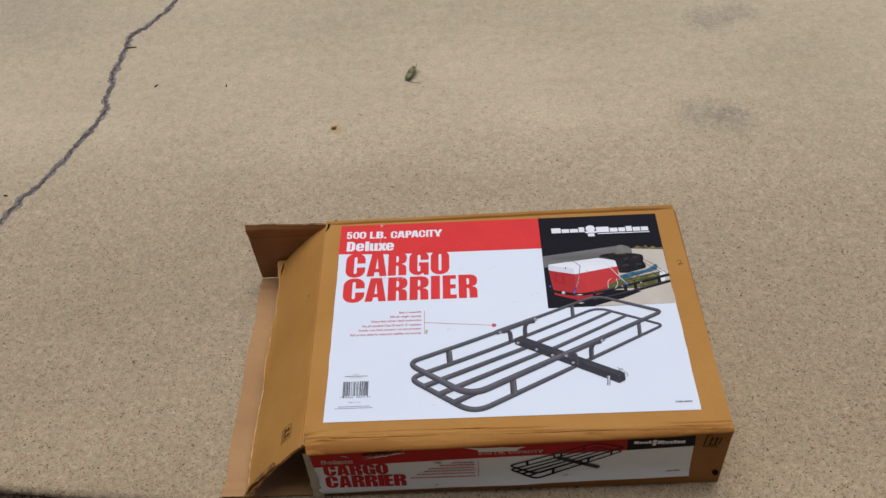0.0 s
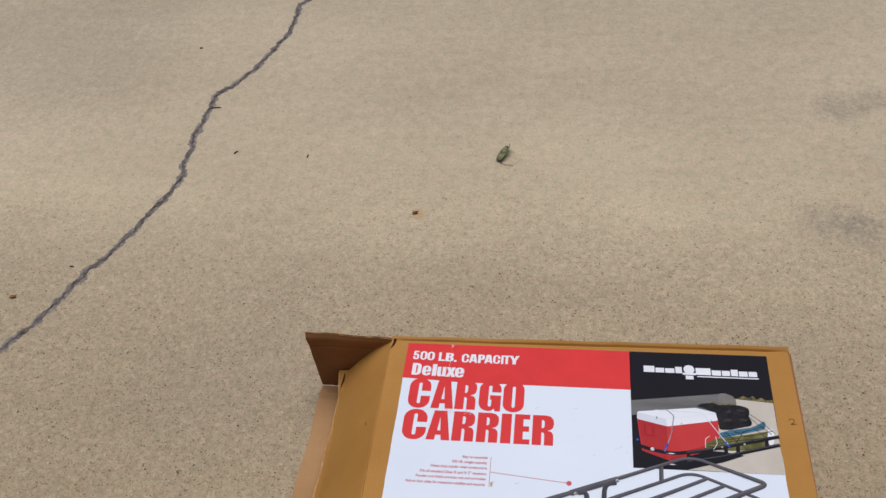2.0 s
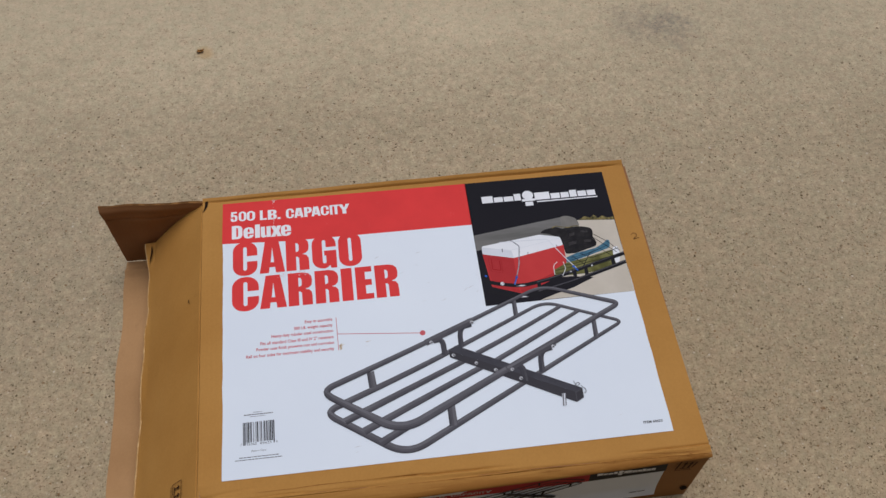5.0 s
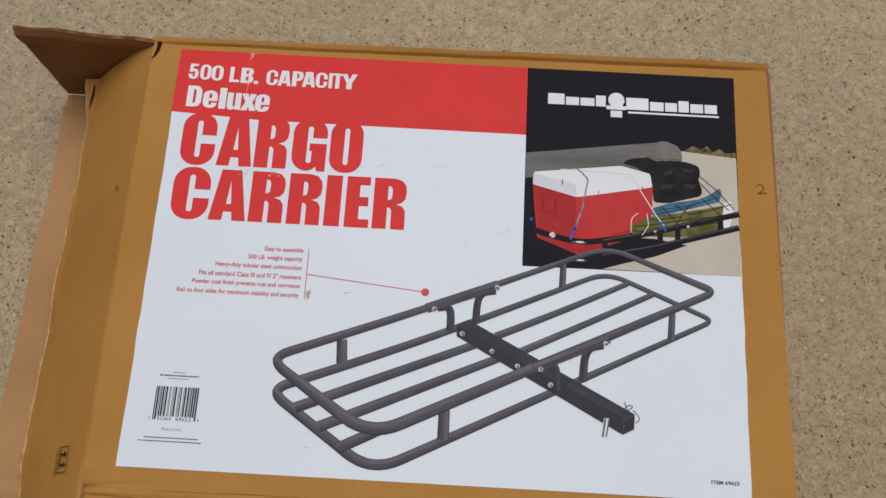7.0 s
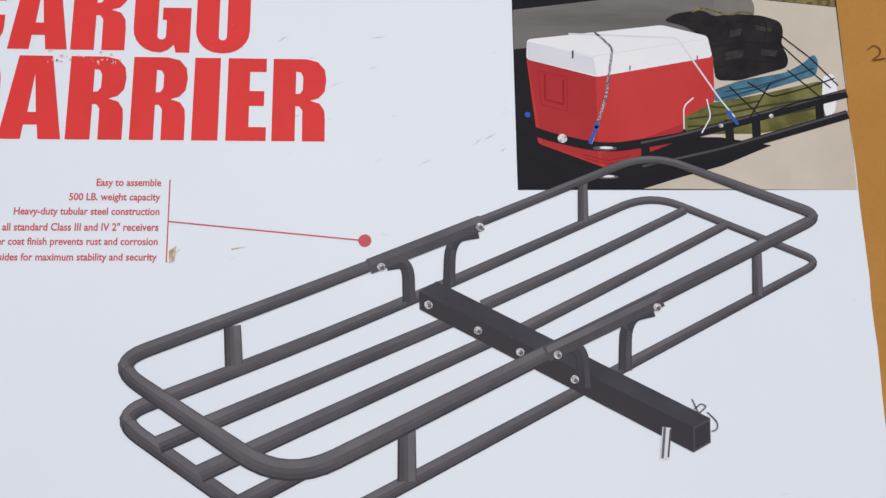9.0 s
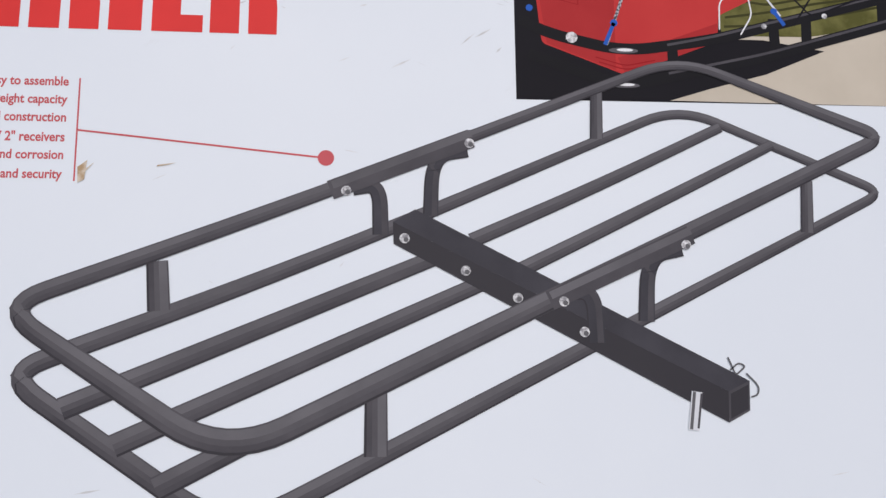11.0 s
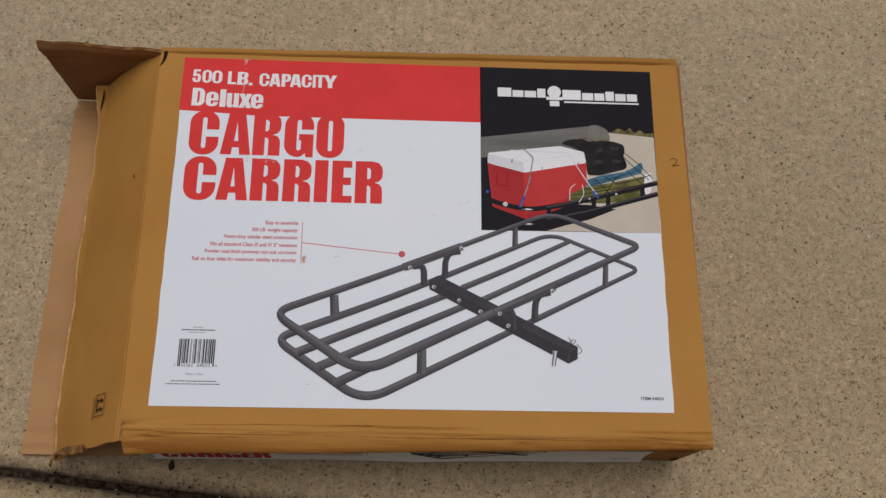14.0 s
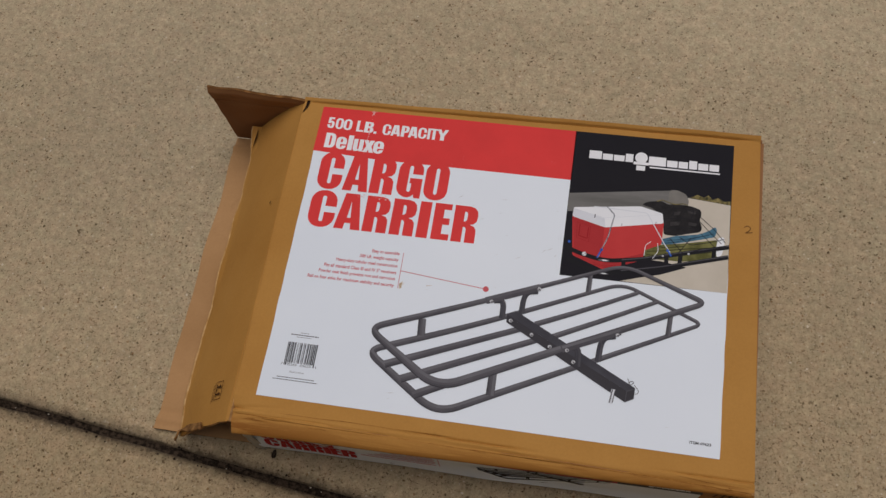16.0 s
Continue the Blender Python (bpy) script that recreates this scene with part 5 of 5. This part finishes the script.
def build_fold_wear():
    """Brown crease streaks along the rolled near fold and its corners, lying on the card."""
    rnd = random.Random(21)
    verts, faces = [], []

    def streak(u0, u1, run, wide, drift):
        n, k = 16, len(verts)
        for i in range(n + 1):
            f = i / n
            half = wide * (0.15 + math.sin(math.pi * f)) * (0.6 + 0.6 * abs(wob(f, run, 6.0, u0 * 9)))
            mid = run + drift * f + 0.0016 * wob(f, u0, 3.0, 5.0)
            for r in (mid - half, mid + half):
                v = min(1.0, 0.4 + (r - 0.516) * 0.6 / 0.086)
                p = Vector(top_place(u0 + (u1 - u0) * f, v))
                out = Vector((0, -max(0.0, min(1.0, (r - 0.5565) / 0.012)), 1.0)).normalized()
                verts.append(p + out * 0.0005)
            if i:
                a = k + 2 * i
                faces.append((a - 2, a - 1, a + 1, a))

    for u0, u1, run, wide, drift in ((0.01, 0.13, 0.552, 0.0011, 0.003), (0.02, 0.09, 0.560, 0.0014, 0.001), (0.10, 0.30, 0.5445, 0.0006, -0.002), (0.27, 0.44, 0.543, 0.0006, -0.001),
                                     (0.36, 0.70, 0.5562, 0.0009, 0.0006), (0.62, 0.86, 0.5555, 0.0008, 0.001), (0.78, 0.99, 0.5560, 0.0014, 0.0006), (0.86, 0.99, 0.550, 0.0006, 0.001), (0.90, 0.995, 0.556, 0.0016, 0.001), (0.93, 0.99, 0.562, 0.0012, 0.0)):
        streak(u0, u1, run, wide, drift)
    for _ in range(16):
        u = rnd.uniform(0.0, 0.97)
        streak(u, u + rnd.uniform(0.01, 0.05), rnd.choice((rnd.uniform(0.553, 0.566), rnd.uniform(0.590, 0.600))), rnd.uniform(0.0003, 0.0012), rnd.uniform(-0.001, 0.001))
    tagged(part("fold_wear", mesh_of(verts, faces, "streaks", True), M_STREAK, bpy.data.objects["top_panel"], "brown crease streaks"), kind="stuff")


build_fold_wear()


def build_marks():
    """A second stamp on the front, and small tears and dents in the card."""
    art = Art(bpy.data.objects["front_panel"], (0.342, Y0 + 0.0018, 0.132), (1, 0, -0.12), (0.08, 0, 1))
    art.stroke("stamp_frame", [[(0, 0), (0, 38)], [(0, 38), (9, 38)], [(0, 0), (27, 0)], [(25, 8), (27, 30)]], 2.2, 1, M_STAMP)
    art.stroke("stamp_arrow", [[(10, 7), (10, 30)], [(19, 7), (19, 30)], [(6, 6), (23, 6)]], 2.8, 1.3, M_STAMP)
    art.many("stamp_arrow", [[(6.5, 24), (13.5, 24), (10, 33)], [(15.5, 24), (22.5, 24), (19, 33)]], 1.6, M_STAMP)
    low = Art(bpy.data.objects["front_panel"], (0.3, Y0 + 0.0018, 0), (1, 0, 0), (0, 0, 1))
    low.fill("tear", [[(71, 44), (75, 50), (81, 48), (85, 40), (84, 31), (78, 29), (74, 36)]], 1, M_HOLE)
    top = Art(bpy.data.objects["top_panel"], (0, 0, H + 0.0006), (1, 0, 0), (0, 1, 0))
    slit = lambda x, y, l, w: [(x + 1.5, y + l), (x + w * 0.8, y + 0.75 * l), (x + w, y + 0.5 * l), (x + w * 0.3, y + 0.2 * l), (x - 2.0, y - 2), (x - w * 0.3, y + 0.3 * l), (x + 0.1 * w, y + 0.6 * l)]
    top.fill("tear", [[(-369, 519), (-366.5, 520), (-366, 510), (-367.5, 501), (-371, 494), (-376, 488), (-373, 496), (-371.5, 504), (-371.5, 511)]], 9, M_HOLE)
    top.fill("tear", [[(384, -41), (388, -39), (388.3, -43), (385, -44)]], 2, M_CRUSH)
    flap = bpy.data.objects["top_flap"]
    e = 1e-3
    mid = Vector(top_flap(0.94, 0.925))
    ux = (Vector(top_flap(0.86 - e, 0.93)) - Vector(top_flap(0.86 + e, 0.93))).normalized()
    uy = (Vector(top_flap(0.86, 0.93 + e)) - Vector(top_flap(0.86, 0.93 - e))).normalized()
    side = Art(flap, mid, ux, uy, 0.001, 0.003)
    side.fill("tear", [slit(0, 0, 38, 7)], 1, M_HOLE)
    spot = Vector(top_flap(0.20, 0.655))
    Art(flap, spot, ux, uy, 0.001, 0.003).fill("hole", [[(0, 0), (2.5, 0.5), (3, 4), (1, 6), (-0.5, 3)]], 1, M_HOLE)
    top.stroke("dent", [bent([(361, 362), (366, 366), (371, 363), (370, 358), (364, 354)], 2), [(363, 353), (374, 355)]], 1.2, 1, M_DARKEDGE)


build_marks()


# ---- small things on the ground ----
def build_leaf(x, y, turn):
    ob = thing("leaf", x, y)
    tagged(ob, "small curled dull green leaf on the concrete", "leaf")
    verts, faces = [], []
    for i in range(17):
        u = i / 16
        half = 0.0150 * math.sin(math.pi * min(1, u * 0.90 + 0.07)) ** 0.45 * (1 + 0.10 * wob(u, 0.2, 9.0, 4.0))
        for j in range(9):
            f = j / 4 - 1
            # folded along the midrib: one half lies low, the other stands up and curls over
            stand = max(0.0, f)
            z = 0.003 + 0.004 * max(0.0, -f) + 0.017 * stand ** 0.8 * (0.4 + 0.6 * u) + 0.007 * math.sin(2.6 * u) + 0.0014 * wob(u * 3, f, 4.0, 2.0)
            verts.append((half * (f if f < 0 else 0.55 * f) + 0.004 * math.sin(3.1 * u), 0.062 * (u - 0.5), z))
    for i in range(16):
        for j in range(8):
            a = i * 9 + j
            faces.append((a, a + 1, a + 10, a + 9))
    r = Matrix.Translation((x, y, 0)) @ Matrix.Rotation(turn, 4, "Z")
    me = mesh_of([r @ Vector(v) for v in verts], faces, "blade", True)
    blade = part("blade", me, M_LEAF, ob)
    mod = blade.modifiers.new("thickness", "SOLIDIFY")
    mod.thickness = 0.0008
    stem = [(0, -0.026), (0.005, -0.034), (0.020, -0.036), (0.042, -0.031)]
    part("stem", tube_mesh([r @ Vector((a, b, 0.003)) for a, b in stem], 0.0009), M_TWIG, ob)


build_leaf(-0.212, 1.312, radians(-22))


def build_scrap(x, y):
    verts, faces = [], []
    for i in range(6):
        for j in range(4):
            u, v = i / 5 - 0.5, j / 3 - 0.5
            verts.append((x + 0.0135 * u + 0.003 * v, y + 0.0065 * v + 0.0025 * u, 0.002 + 0.012 * v * v + 0.008 * u * u + 0.001 * wob(u, v, 4.0)))
    faces = [(i * 4 + j, i * 4 + 4 + j, i * 4 + 5 + j, i * 4 + 1 + j) for i in range(5) for j in range(3)]
    ob = part("bark_scrap", mesh_of(verts, faces, "scrap", True), M_RUST)
    mod = ob.modifiers.new("thickness", "SOLIDIFY")
    mod.thickness = 0.001
    tagged(ob, "tiny rust-brown scrap of bark on the concrete", "debris", group="scraps on the driveway")


for spot in ((-0.424, 1.077), (-1.381, 0.748)):
    build_scrap(*spot)


def build_twig(x, y, turn, length):
    d = Vector((math.cos(turn), math.sin(turn), 0)) * length
    p = Vector((x, y, 0.0014))
    ob = part("twig", tube_mesh([p - d * 0.5, p + Vector((0.001, 0.001, 0.001)), p + d * 0.5], 0.0021), M_TWIG)
    tagged(ob, "thin dark twig lying on the concrete", "twig", group="twigs on the driveway")


for spot in ((-0.969, 1.314, 0.9, 0.014), (-0.758, 1.301, 1.5, 0.011), (-1.090, 1.522, 0.15, 0.03), (-0.475, 2.301, 0.4, 0.014), (-0.261, 2.27, 1.1, 0.03), (-1.236, 1.845, 0.0, 0.010), (-1.272, 0.856, -0.1, 0.009)):
    build_twig(*spot)


def build_clod(x, y, size):
    """A lump of dark soil: a squashed, knobbly ball."""
    bm = bmesh.new()
    bmesh.ops.create_icosphere(bm, subdivisions=3, radius=1.0)
    for v in bm.verts:
        k = 1 + 0.35 * noise.noise(v.co * 1.6) + 0.18 * noise.noise(v.co * 4.0)
        v.co = Vector((v.co.x * 0.62, v.co.y, v.co.z * 0.45)) * k * size
        v.co.z = max(v.co.z + 0.34 * size, 0.0)
        v.co += Vector((x, y, 0))
    tagged(part("soil_clod", bm, M_DIRT), "small dark clod of soil lying beside the box", "debris")


build_clod(-0.345, -0.0570, 0.0065)
